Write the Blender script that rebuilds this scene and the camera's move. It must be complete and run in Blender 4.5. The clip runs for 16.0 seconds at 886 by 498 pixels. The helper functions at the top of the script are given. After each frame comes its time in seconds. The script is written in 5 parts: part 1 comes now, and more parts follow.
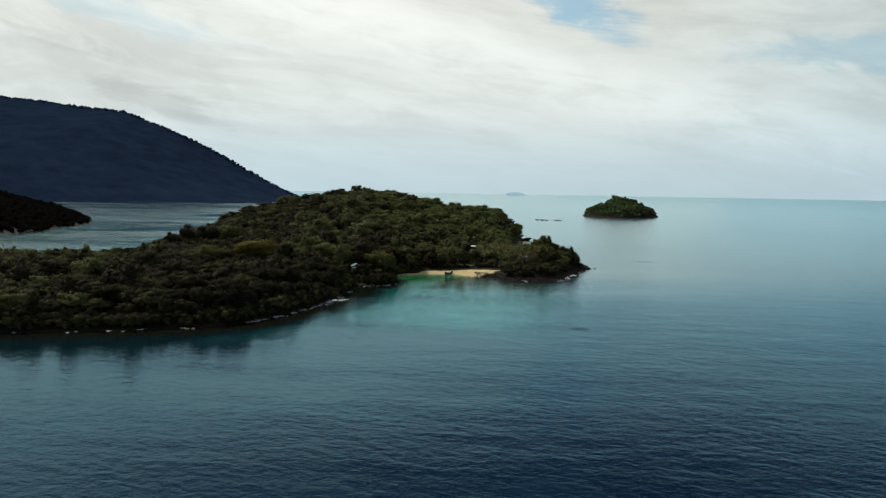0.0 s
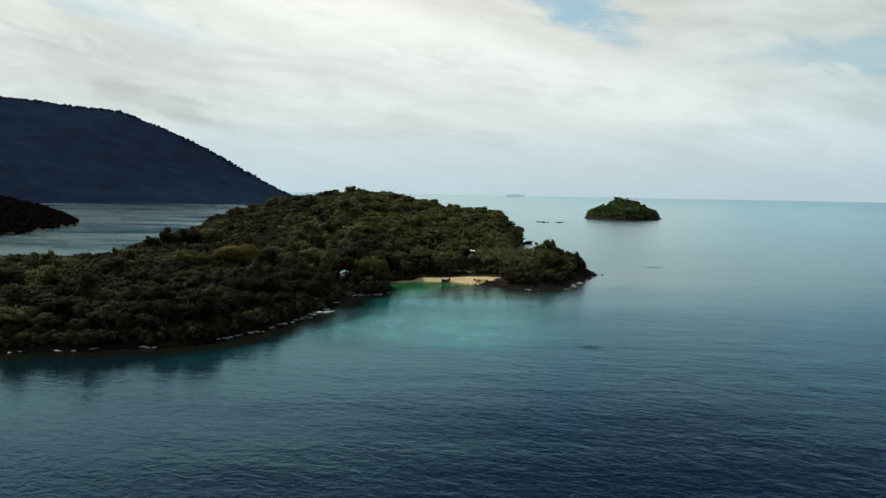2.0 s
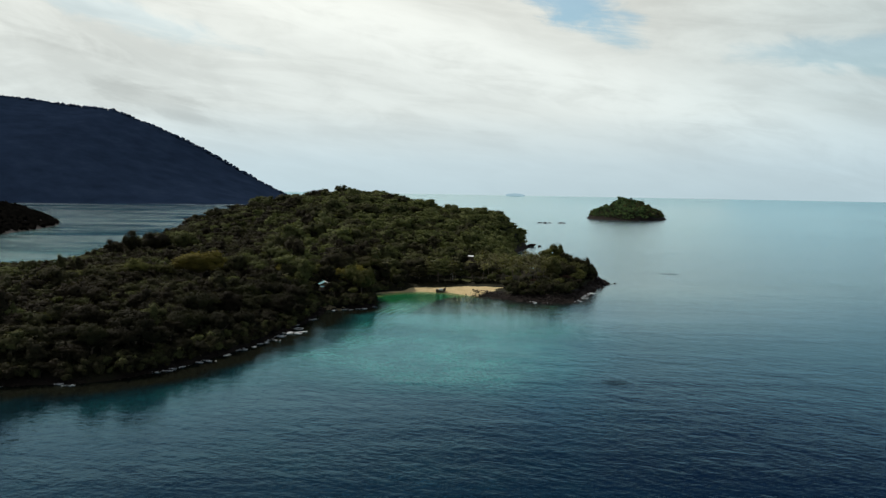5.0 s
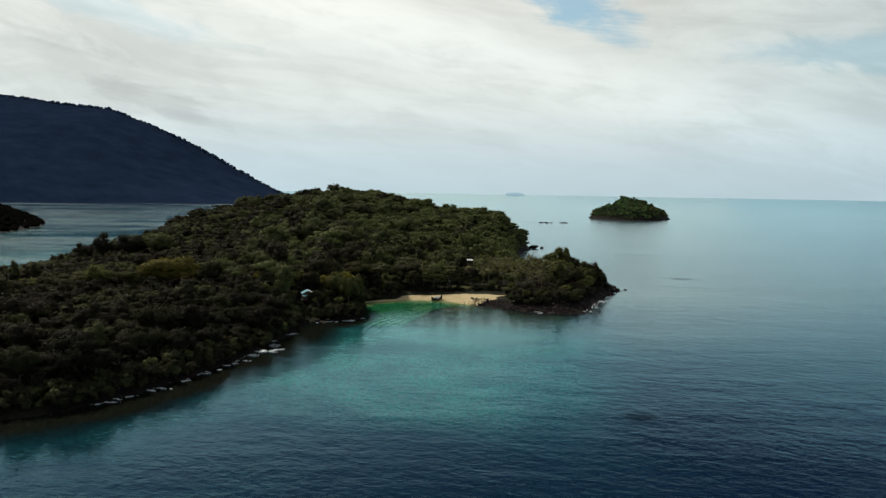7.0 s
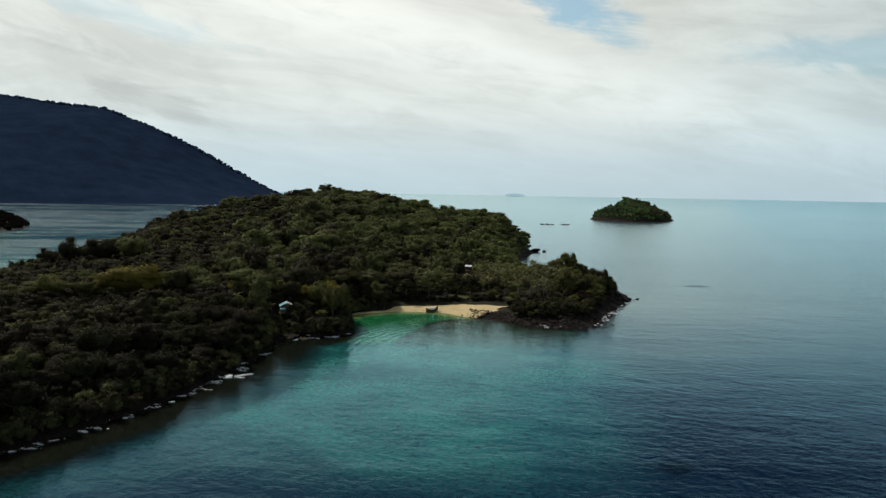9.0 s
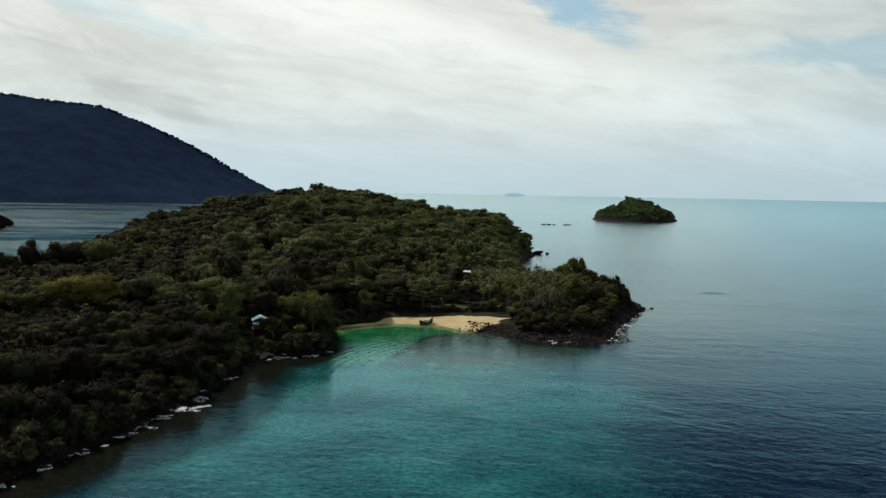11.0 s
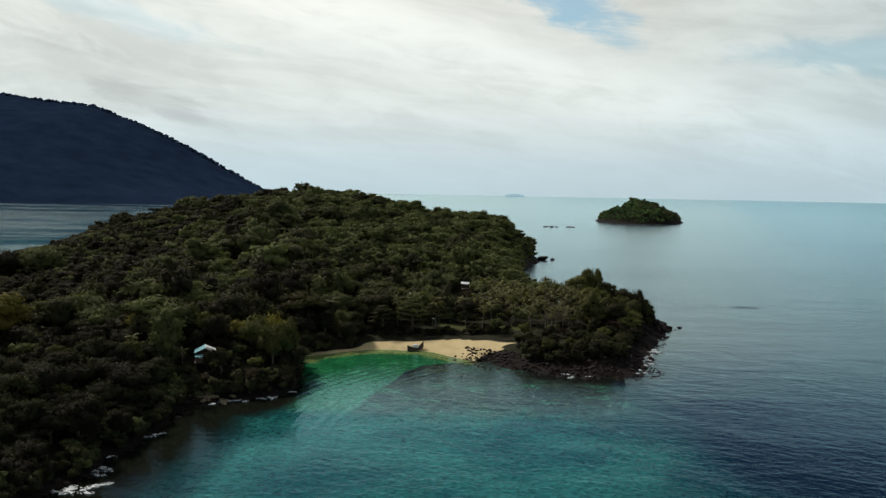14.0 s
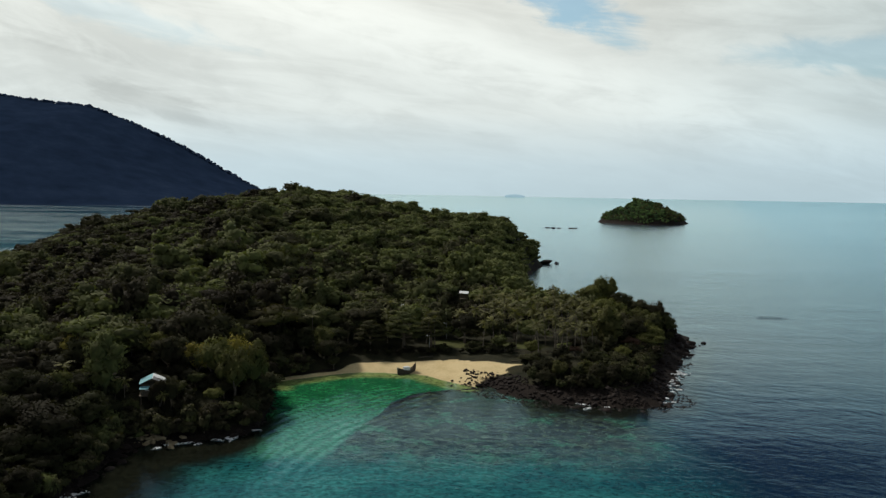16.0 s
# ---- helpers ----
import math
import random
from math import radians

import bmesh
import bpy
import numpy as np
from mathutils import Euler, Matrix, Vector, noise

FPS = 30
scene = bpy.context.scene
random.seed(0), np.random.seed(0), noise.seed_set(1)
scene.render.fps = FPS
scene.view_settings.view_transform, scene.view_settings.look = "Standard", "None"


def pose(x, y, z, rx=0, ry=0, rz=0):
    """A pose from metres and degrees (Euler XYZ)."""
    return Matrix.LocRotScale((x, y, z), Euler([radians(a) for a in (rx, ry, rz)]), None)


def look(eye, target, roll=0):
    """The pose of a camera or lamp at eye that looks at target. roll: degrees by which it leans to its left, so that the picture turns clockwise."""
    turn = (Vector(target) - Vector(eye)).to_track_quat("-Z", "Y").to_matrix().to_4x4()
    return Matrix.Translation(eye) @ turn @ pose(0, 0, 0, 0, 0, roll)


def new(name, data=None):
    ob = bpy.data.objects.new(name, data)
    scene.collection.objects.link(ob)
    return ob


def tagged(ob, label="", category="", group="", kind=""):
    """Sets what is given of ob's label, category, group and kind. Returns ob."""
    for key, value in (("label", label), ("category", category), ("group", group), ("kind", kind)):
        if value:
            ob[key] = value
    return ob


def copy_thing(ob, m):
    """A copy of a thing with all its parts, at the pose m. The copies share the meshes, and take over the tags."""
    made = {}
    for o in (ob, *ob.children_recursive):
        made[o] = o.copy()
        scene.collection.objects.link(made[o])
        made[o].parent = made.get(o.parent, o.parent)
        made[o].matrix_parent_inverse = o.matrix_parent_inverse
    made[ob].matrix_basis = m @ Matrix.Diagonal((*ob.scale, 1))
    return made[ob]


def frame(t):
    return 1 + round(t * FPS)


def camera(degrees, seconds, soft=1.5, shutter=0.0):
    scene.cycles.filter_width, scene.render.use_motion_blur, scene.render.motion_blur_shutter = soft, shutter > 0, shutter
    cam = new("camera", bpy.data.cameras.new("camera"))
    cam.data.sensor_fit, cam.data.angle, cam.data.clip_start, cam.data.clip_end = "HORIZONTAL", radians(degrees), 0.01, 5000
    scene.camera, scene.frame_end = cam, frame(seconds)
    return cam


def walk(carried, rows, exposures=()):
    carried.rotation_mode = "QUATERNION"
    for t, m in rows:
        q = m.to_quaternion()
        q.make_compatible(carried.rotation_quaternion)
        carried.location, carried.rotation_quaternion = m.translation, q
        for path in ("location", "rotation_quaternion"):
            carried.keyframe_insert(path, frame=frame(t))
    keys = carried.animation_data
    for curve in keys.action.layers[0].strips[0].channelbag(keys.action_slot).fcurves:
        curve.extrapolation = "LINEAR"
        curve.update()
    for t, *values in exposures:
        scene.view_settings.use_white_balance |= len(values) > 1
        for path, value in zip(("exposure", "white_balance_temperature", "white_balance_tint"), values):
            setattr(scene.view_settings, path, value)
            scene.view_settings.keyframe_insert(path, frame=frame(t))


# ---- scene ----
# ---------------- camera: a drone flying straight along a wooded coast, about 50 m above the sea ----------------
cam = camera(59.03, 16.0, soft=1.4)
ROWS = [  # seconds, eye x, y, z, yaw, pitch down, roll
    (0.0, 0.00, 0.00, 50.00, 0.000, 4.300, 0.913),
    (1.0, 0.80, 16.04, 49.92, 0.010, 4.249, 0.950),
    (2.0, 1.60, 32.15, 49.86, 0.024, 4.203, 0.983),
    (3.0, 2.40, 48.32, 49.80, 0.031, 4.189, 1.001),
    (4.2, 3.35, 67.76, 49.74, 0.045, 4.191, 1.010),
    (6.3, 5.01, 101.82, 49.64, 0.079, 4.290, 0.935),
    (7.5, 5.94, 121.26, 49.58, 0.088, 4.259, 0.948),
    (9.2, 7.26, 148.72, 49.48, 0.122, 4.220, 0.993),
    (11.3, 8.85, 182.38, 49.33, 0.150, 4.270, 1.030),
    (12.5, 9.74, 201.44, 49.22, 0.147, 4.278, 1.083),
    (13.5, 10.48, 217.20, 49.11, 0.171, 4.212, 1.090),
    (14.5, 11.21, 232.84, 48.98, 0.177, 4.185, 1.032),
    (16.0, 12.28, 256.02, 48.75, 0.170, 4.145, 0.977),
]

def heading(x, y, z, yaw, pitch, roll):
    a, b = radians(yaw), radians(pitch)
    return look((x, y, z), (x + 100 * math.sin(a), y + 100 * math.cos(a), z - 100 * math.tan(b)), roll)


walk(cam, [(r[0], heading(*r[1:])) for r in ROWS])

# ---------------- sky and sun ----------------
SUN_AZ, SUN_EL = -42.0, 46.0          # degrees clockwise from +y, and above the horizon
world = bpy.data.worlds.new("world")
scene.world = world
world.use_nodes = True


class Nodes:
    """Short hand for building node trees."""

    def __init__(self, tree):
        self.tree = tree
        tree.nodes.clear()

    def add(self, kind, **props):
        n = self.tree.nodes.new(kind)
        for k, v in props.items():
            if k == "operation":
                n.operation = v
            elif k == "data_type":
                n.data_type = v
            elif k == "blend_type":
                n.blend_type = v
            elif k == "attribute_name":
                n.attribute_name = v
            elif k == "noise_dimensions":
                n.noise_dimensions = v
            elif k == "feature":
                n.feature = v
            elif k == "interpolation_type":
                n.interpolation_type = v
        return n

    def set(self, socket, value):
        if hasattr(value, "is_output"):
            self.tree.links.new(value, socket)
        elif value is not None:
            socket.default_value = value

    def math(self, op, a, b=None, c=None):
        n = self.add("ShaderNodeMath", operation=op)
        for i, v in enumerate((a, b, c)):
            self.set(n.inputs[i], v)
        return n.outputs[0]

    def vmath(self, op, a, b=None):
        n = self.add("ShaderNodeVectorMath", operation=op)
        self.set(n.inputs[0], a)
        self.set(n.inputs[1], b)
        return n.outputs["Value"] if op in ("LENGTH", "DOT_PRODUCT", "DISTANCE") else n.outputs[0]

    def smooth(self, x, lo, hi, out0=0.0, out1=1.0):
        n = self.add("ShaderNodeMapRange", interpolation_type="SMOOTHSTEP")
        for i, v in enumerate((x, lo, hi, out0, out1)):
            self.set(n.inputs[i], v)
        return n.outputs[0]

    def mix(self, fac, a, b, blend="MIX"):
        n = self.add("ShaderNodeMix", data_type="RGBA", blend_type=blend)
        self.set(n.inputs[0], fac)
        self.set(n.inputs[6], a)
        self.set(n.inputs[7], b)
        return n.outputs[2]

    def noise(self, vec, scale, detail=4.0, rough=0.55, distort=0.0):
        n = self.add("ShaderNodeTexNoise", noise_dimensions="3D")
        self.set(n.inputs["Vector"], vec)
        for k, v in (("Scale", scale), ("Detail", detail), ("Roughness", rough), ("Distortion", distort)):
            self.set(n.inputs[k], v)
        return n.outputs["Fac"]

    def ramp(self, fac, stops):
        n = self.add("ShaderNodeValToRGB")
        self.set(n.inputs[0], fac)
        e = n.color_ramp.elements
        while len(e) < len(stops):
            e.new(0.5)
        for el, (p, c) in zip(e, stops):
            el.position, el.color = p, (*c, 1)
        return n.outputs[0]

    def combine(self, x, y, z):
        n = self.add("ShaderNodeCombineXYZ")
        for i, v in enumerate((x, y, z)):
            self.set(n.inputs[i], v)
        return n.outputs[0]

    def attr(self, name):
        return self.add("ShaderNodeAttribute", attribute_name=name).outputs["Fac"]


def build_sky():
    k = Nodes(world.node_tree)
    out, bg = k.add("ShaderNodeOutputWorld"), k.add("ShaderNodeBackground")
    k.set(out.inputs[0], bg.outputs[0])
    sky = k.add("ShaderNodeTexSky")
    sky.sky_type, sky.sun_disc = "NISHITA", False
    sky.sun_elevation, sky.sun_rotation = radians(SUN_EL), radians(SUN_AZ)
    sky.altitude, sky.air_density, sky.dust_density, sky.ozone_density = 10, 1.0, 0.6, 1.5
    way = k.add("ShaderNodeTexCoord").outputs["Generated"]
    sep = k.add("ShaderNodeSeparateXYZ")
    k.set(sep.inputs[0], way)
    x, y, z = sep.outputs
    up = k.math("MAXIMUM", z, 0.0)
    # bearing and height over the horizon; the cloud streaks slant down to the right
    az = k.math("DIVIDE", x, k.math("MAXIMUM", k.math("ABSOLUTE", y), 0.25))
    tilt = k.math("ADD", z, k.math("MULTIPLY", az, 0.13))
    sheet = k.combine(k.math("MULTIPLY", az, 3.2), k.math("MULTIPLY", tilt, 17.0), k.math("MULTIPLY", y, 1.5))
    big = k.noise(sheet, 0.55, 5.0, 0.55, 0.9)
    fine = k.noise(sheet, 1.9, 8.0, 0.62, 1.3)
    puff = k.noise(k.combine(k.math("MULTIPLY", az, 9.0), k.math("MULTIPLY", tilt, 22.0), k.math("ADD", k.math("MULTIPLY", y, 2.0), 4.0)), 1.1, 7.0, 0.60, 0.5)
    tex = k.math("ADD", k.math("ADD", k.math("MULTIPLY", big, 0.50), k.math("MULTIPLY", fine, 0.25)), k.math("MULTIPLY", puff, 0.25))
    ragged = k.math("SUBTRACT", k.math("ADD", k.math("MULTIPLY", puff, 0.65), k.math("MULTIPLY", fine, 0.35)), 0.5)

    def opening(a0, e0, long, tall, slope, depth):
        """A gap in the cloud, drawn out along a slanting line, with blue showing through."""
        da, de = k.math("SUBTRACT", az, a0), k.math("SUBTRACT", z, e0)
        across = k.math("DIVIDE", k.math("ADD", de, k.math("MULTIPLY", da, slope)), tall)
        away = k.vmath("LENGTH", k.combine(k.math("DIVIDE", da, long), across, 0.0))
        away = k.math("ADD", away, k.math("MULTIPLY", ragged, 4.2))
        front = k.math("GREATER_THAN", y, 0.1)
        return k.math("MULTIPLY", front, k.smooth(away, 0.35, 1.25, depth, 0.0))
    gap = k.math("MAXIMUM", opening(0.165, 0.224, 0.100, 0.028, 0.33, 0.75), opening(0.53, 0.158, 0.17, 0.020, 0.06, 0.42))
    gap = k.math("MAXIMUM", gap, opening(-0.42, 0.195, 0.13, 0.016, 0.16, 0.22))
    cover = k.math("SUBTRACT", 1.0, gap)
    # higher up the cloud breaks up into blue, but for a veil of cloud round the sun
    to_sun = k.vmath("DOT_PRODUCT", way, (math.sin(radians(SUN_AZ)), math.cos(radians(SUN_AZ)), 0.0))
    reach = k.smooth(az, -0.35, 0.35, 0.40, 0.275)
    high = k.smooth(k.math("ADD", z, k.math("MULTIPLY", k.math("SUBTRACT", big, 0.5), 0.03)), 0.236, reach, 0.0, 1.0)
    broken = k.math("MULTIPLY", k.smooth(to_sun, 0.45, 1.0, 0.0, 0.12), k.smooth(tex, 0.35, 0.65, 0.6, 1.3))
    zenith = k.smooth(z, 0.50, 0.80, 0.0, 0.42)
    cover = k.math("MAXIMUM", k.mix(high, cover, broken), zenith)
    level = k.ramp(k.math("MULTIPLY", up, 4.0), [(0.0, (5.3, 6.65, 7.2)), (0.14, (5.8, 7.05, 7.5)), (0.40, (7.0, 7.6, 7.4)), (1.0, (7.8, 8.0, 7.45))])
    faint = k.smooth(z, 0.015, 0.12, 0.25, 1.0)
    streak = k.math("ADD", 0.975, k.math("MULTIPLY", faint, k.smooth(tex, 0.38, 0.62, -0.13, 0.10)))
    # a long bright bank of cloud slanting down across the view
    slant = k.math("ADD", z, k.math("MULTIPLY", k.math("SUBTRACT", az, 0.085), 0.25))
    slant = k.math("ADD", slant, k.math("MULTIPLY", ragged, 0.10))
    bank = k.smooth(k.math("ABSOLUTE", k.math("SUBTRACT", slant, 0.168)), 0.0, 0.060, 0.13, 0.0)
    streak = k.math("ADD", streak, bank)
    streak = k.math("SUBTRACT", streak, k.math("ADD", opening(-0.37, 0.100, 0.075, 0.016, 0.20, 0.13), opening(-0.50, 0.165, 0.10, 0.014, 0.18, 0.08)))
    # brighter towards the sun's side, thinner and bluer away from it
    glow = k.smooth(to_sun, 0.2, 1.0, 0.90, 1.05)
    thin = k.smooth(az, 0.15, 0.60, 0.0, 0.75)
    level = k.mix(k.math("MULTIPLY", thin, faint), level, k.mix(1.0, level, (0.85, 0.95, 1.01, 1), "MULTIPLY"))
    cloud = k.vmath("SCALE", level)
    k.set(cloud.node.inputs["Scale"], k.math("MULTIPLY", streak, glow))
    k.set(bg.inputs["Color"], k.mix(cover, k.mix(1.0, sky.outputs[0], k.mix(high, (0.85, 1.10, 1.02, 1), (0.10, 0.17, 0.26, 1)), "MULTIPLY"), cloud))
    bg.inputs["Strength"].default_value = 0.1


build_sky()
sun = new("sun", bpy.data.lights.new("sun", "SUN"))
sun.data.energy, sun.data.angle, sun.data.color = 2.9, radians(9), (1.0, 0.95, 0.86)
a, b = radians(SUN_AZ), radians(SUN_EL)
sun.matrix_world = look((0, 0, 0), (-math.sin(a) * math.cos(b), -math.cos(a) * math.cos(b), -math.sin(b)))
scene.view_settings.exposure = 0.0


# ---------------- materials ----------------
def material(name):
    m = bpy.data.materials.new(name)
    m.use_nodes = True
    k = Nodes(m.node_tree)
    out, bsdf = k.add("ShaderNodeOutputMaterial"), k.add("ShaderNodeBsdfPrincipled")
    k.set(out.inputs[0], bsdf.outputs[0])
    k.here = k.add("ShaderNodeNewGeometry").outputs["Position"]
    return m, k, bsdf


def bump(k, bsdf, height, strength, distance):
    n = k.add("ShaderNodeBump")
    n.inputs["Strength"].default_value, n.inputs["Distance"].default_value = strength, distance
    k.set(n.inputs["Height"], height)
    k.set(bsdf.inputs["Normal"], n.outputs[0])


def foliage(name, dark, mid, light, rough=0.8, patch=0.035, sheen=0.08, vary=1.0):
    """Leaves: the hue drifts from tree to tree, over the hillside and from clump to clump."""
    m, k, bsdf = material(name)
    info = k.add("ShaderNodeObjectInfo").outputs["Random"]
    isl = k.add("ShaderNodeNewGeometry").outputs["Random Per Island"]
    t = k.math("ADD", k.attr("tint"), k.math("MULTIPLY", k.math("SUBTRACT", info, 0.5), 0.60 * vary))
    t = k.math("ADD", t, k.math("MULTIPLY", k.math("SUBTRACT", isl, 0.5), 0.08 * vary))
    t = k.math("ADD", t, k.math("MULTIPLY", k.math("SUBTRACT", k.noise(k.here, patch, 4, 0.65), 0.5), 1.3))
    k.set(bsdf.inputs["Base Color"], k.ramp(t, [(0.05, dark), (0.5, mid), (0.95, light)]))
    bsdf.inputs["Roughness"].default_value = rough
    bsdf.inputs["Specular IOR Level"].default_value = sheen
    thin, both = k.add("ShaderNodeBsdfTranslucent"), k.add("ShaderNodeMixShader")
    k.set(thin.inputs["Color"], k.mix(1.0, bsdf.inputs["Base Color"].links[0].from_socket, (1.12, 1.25, 0.72, 1), "MULTIPLY"))
    both.inputs[0].default_value = 0.28
    k.set(both.inputs[1], bsdf.outputs[0])
    k.set(both.inputs[2], thin.outputs[0])
    k.set(k.tree.nodes["Material Output"].inputs[0], both.outputs[0])
    return m


def plain(name, c0, c1, rough=0.8, scale=1.2, metal=0.0, relief=0.0, fine=9.0):
    """A worn surface: blotches and grain between two colours."""
    m, k, bsdf = material(name)
    n = k.math("ADD", k.math("MULTIPLY", k.noise(k.here, scale, 4), 0.6), k.math("MULTIPLY", k.noise(k.here, scale * fine, 3), 0.4))
    k.set(bsdf.inputs["Base Color"], k.ramp(n, [(0.3, c0), (0.7, c1)]))
    bsdf.inputs["Roughness"].default_value, bsdf.inputs["Metallic"].default_value = rough, metal
    bsdf.inputs["Specular IOR Level"].default_value = 0.15 if rough > 0.7 else 0.5
    if relief:
        bump(k, bsdf, n, 0.8, relief)
    return m


LEAF = foliage("broad_leaves", (0.030, 0.025, 0.015), (0.055, 0.054, 0.025), (0.124, 0.136, 0.050))
# olive trees, made lighter so that the point looks lit
LEAF_OLIVE = foliage("olive_leaves", (0.045, 0.039, 0.017), (0.092, 0.095, 0.031), (0.182, 0.179, 0.050))
# a dark kind of tree, and the shade along the near shore as leaf colour
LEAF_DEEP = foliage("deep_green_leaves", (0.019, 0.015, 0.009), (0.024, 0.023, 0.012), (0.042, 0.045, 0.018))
# islet leaves lightened for the sun and haze on them
LEAF_ISLET = foliage("islet_scrub", (0.055, 0.090, 0.040), (0.135, 0.215, 0.075), (0.25, 0.35, 0.11))
# near-black: the cloud shade over the far point is put into its leaves
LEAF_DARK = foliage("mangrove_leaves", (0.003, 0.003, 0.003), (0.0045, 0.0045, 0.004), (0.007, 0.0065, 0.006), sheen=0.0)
LEAF_YELLOW = foliage("yellow_leaves", (0.090, 0.075, 0.018), (0.175, 0.145, 0.030), (0.27, 0.23, 0.055))
LEAF_BROWN = foliage("withered_leaves", (0.035, 0.022, 0.016), (0.07, 0.040, 0.030), (0.11, 0.065, 0.045))
LEAF_PALM = foliage("palm_leaves", (0.050, 0.048, 0.017), (0.108, 0.103, 0.034), (0.205, 0.190, 0.062), 0.7, sheen=0.2)
# the blue haze of distance is put into this leaf colour
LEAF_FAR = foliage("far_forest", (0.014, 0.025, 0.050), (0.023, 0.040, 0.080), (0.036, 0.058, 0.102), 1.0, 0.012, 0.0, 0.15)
BARK = plain("bark", (0.06, 0.045, 0.03), (0.16, 0.13, 0.10), 0.9, 2.0)
BARK_PALE = plain("pale_palm_bark", (0.07, 0.06, 0.045), (0.16, 0.135, 0.105), 0.9, 3.0)
ROCK = plain("dark_volcanic_rock", (0.007, 0.005, 0.0045), (0.026, 0.017, 0.014), 0.75, 0.7, relief=0.3)
HAZE_ROCK = plain("hazy_far_land", (0.02, 0.03, 0.04), (0.03, 0.04, 0.05), 1.0, 0.01)
# the far island glows in the colour of the haze before it
haze = HAZE_ROCK.node_tree.nodes["Principled BSDF"]
haze.inputs["Emission Color"].default_value, haze.inputs["Emission Strength"].default_value = (0.31, 0.46, 0.53, 1), 1.0
FOAM = plain("sea_foam", (0.55, 0.58, 0.60), (0.85, 0.87, 0.88), 0.6, 0.8)


def ground_material():
    m, k, bsdf = material("ground")
    n = k.noise(k.here, 0.25, 5)
    g = k.noise(k.here, 3.0, 4)
    soil = k.ramp(n, [(0.3, (0.012, 0.014, 0.007)), (0.7, (0.035, 0.032, 0.016))])
    grass = k.ramp(g, [(0.3, (0.04, 0.05, 0.016)), (0.7, (0.095, 0.095, 0.032))])
    sand = k.ramp(k.math("ADD", k.math("MULTIPLY", n, 0.5), k.math("MULTIPLY", g, 0.5)), [(0.3, (0.48, 0.36, 0.18)), (0.7, (0.72, 0.58, 0.33))])
    wob = k.math("MULTIPLY", k.math("SUBTRACT", g, 0.5), 0.5)
    c = k.mix(k.smooth(k.math("ADD", k.attr("grass"), wob), 0.35, 0.65), soil, grass)
    c = k.mix(k.smooth(k.math("ADD", k.attr("shelf"), wob), 0.35, 0.65), c, k.ramp(g, [(0.3, (0.007, 0.005, 0.0045)), (0.7, (0.026, 0.019, 0.015))]))
    c = k.mix(k.smooth(k.math("ADD", k.attr("sand"), wob), 0.35, 0.65), c, sand)
    k.set(bsdf.inputs["Base Color"], c)
    bsdf.inputs["Roughness"].default_value, bsdf.inputs["Specular IOR Level"].default_value = 0.95, 0.12
    bump(k, bsdf, g, 0.6, 0.25)
    return m


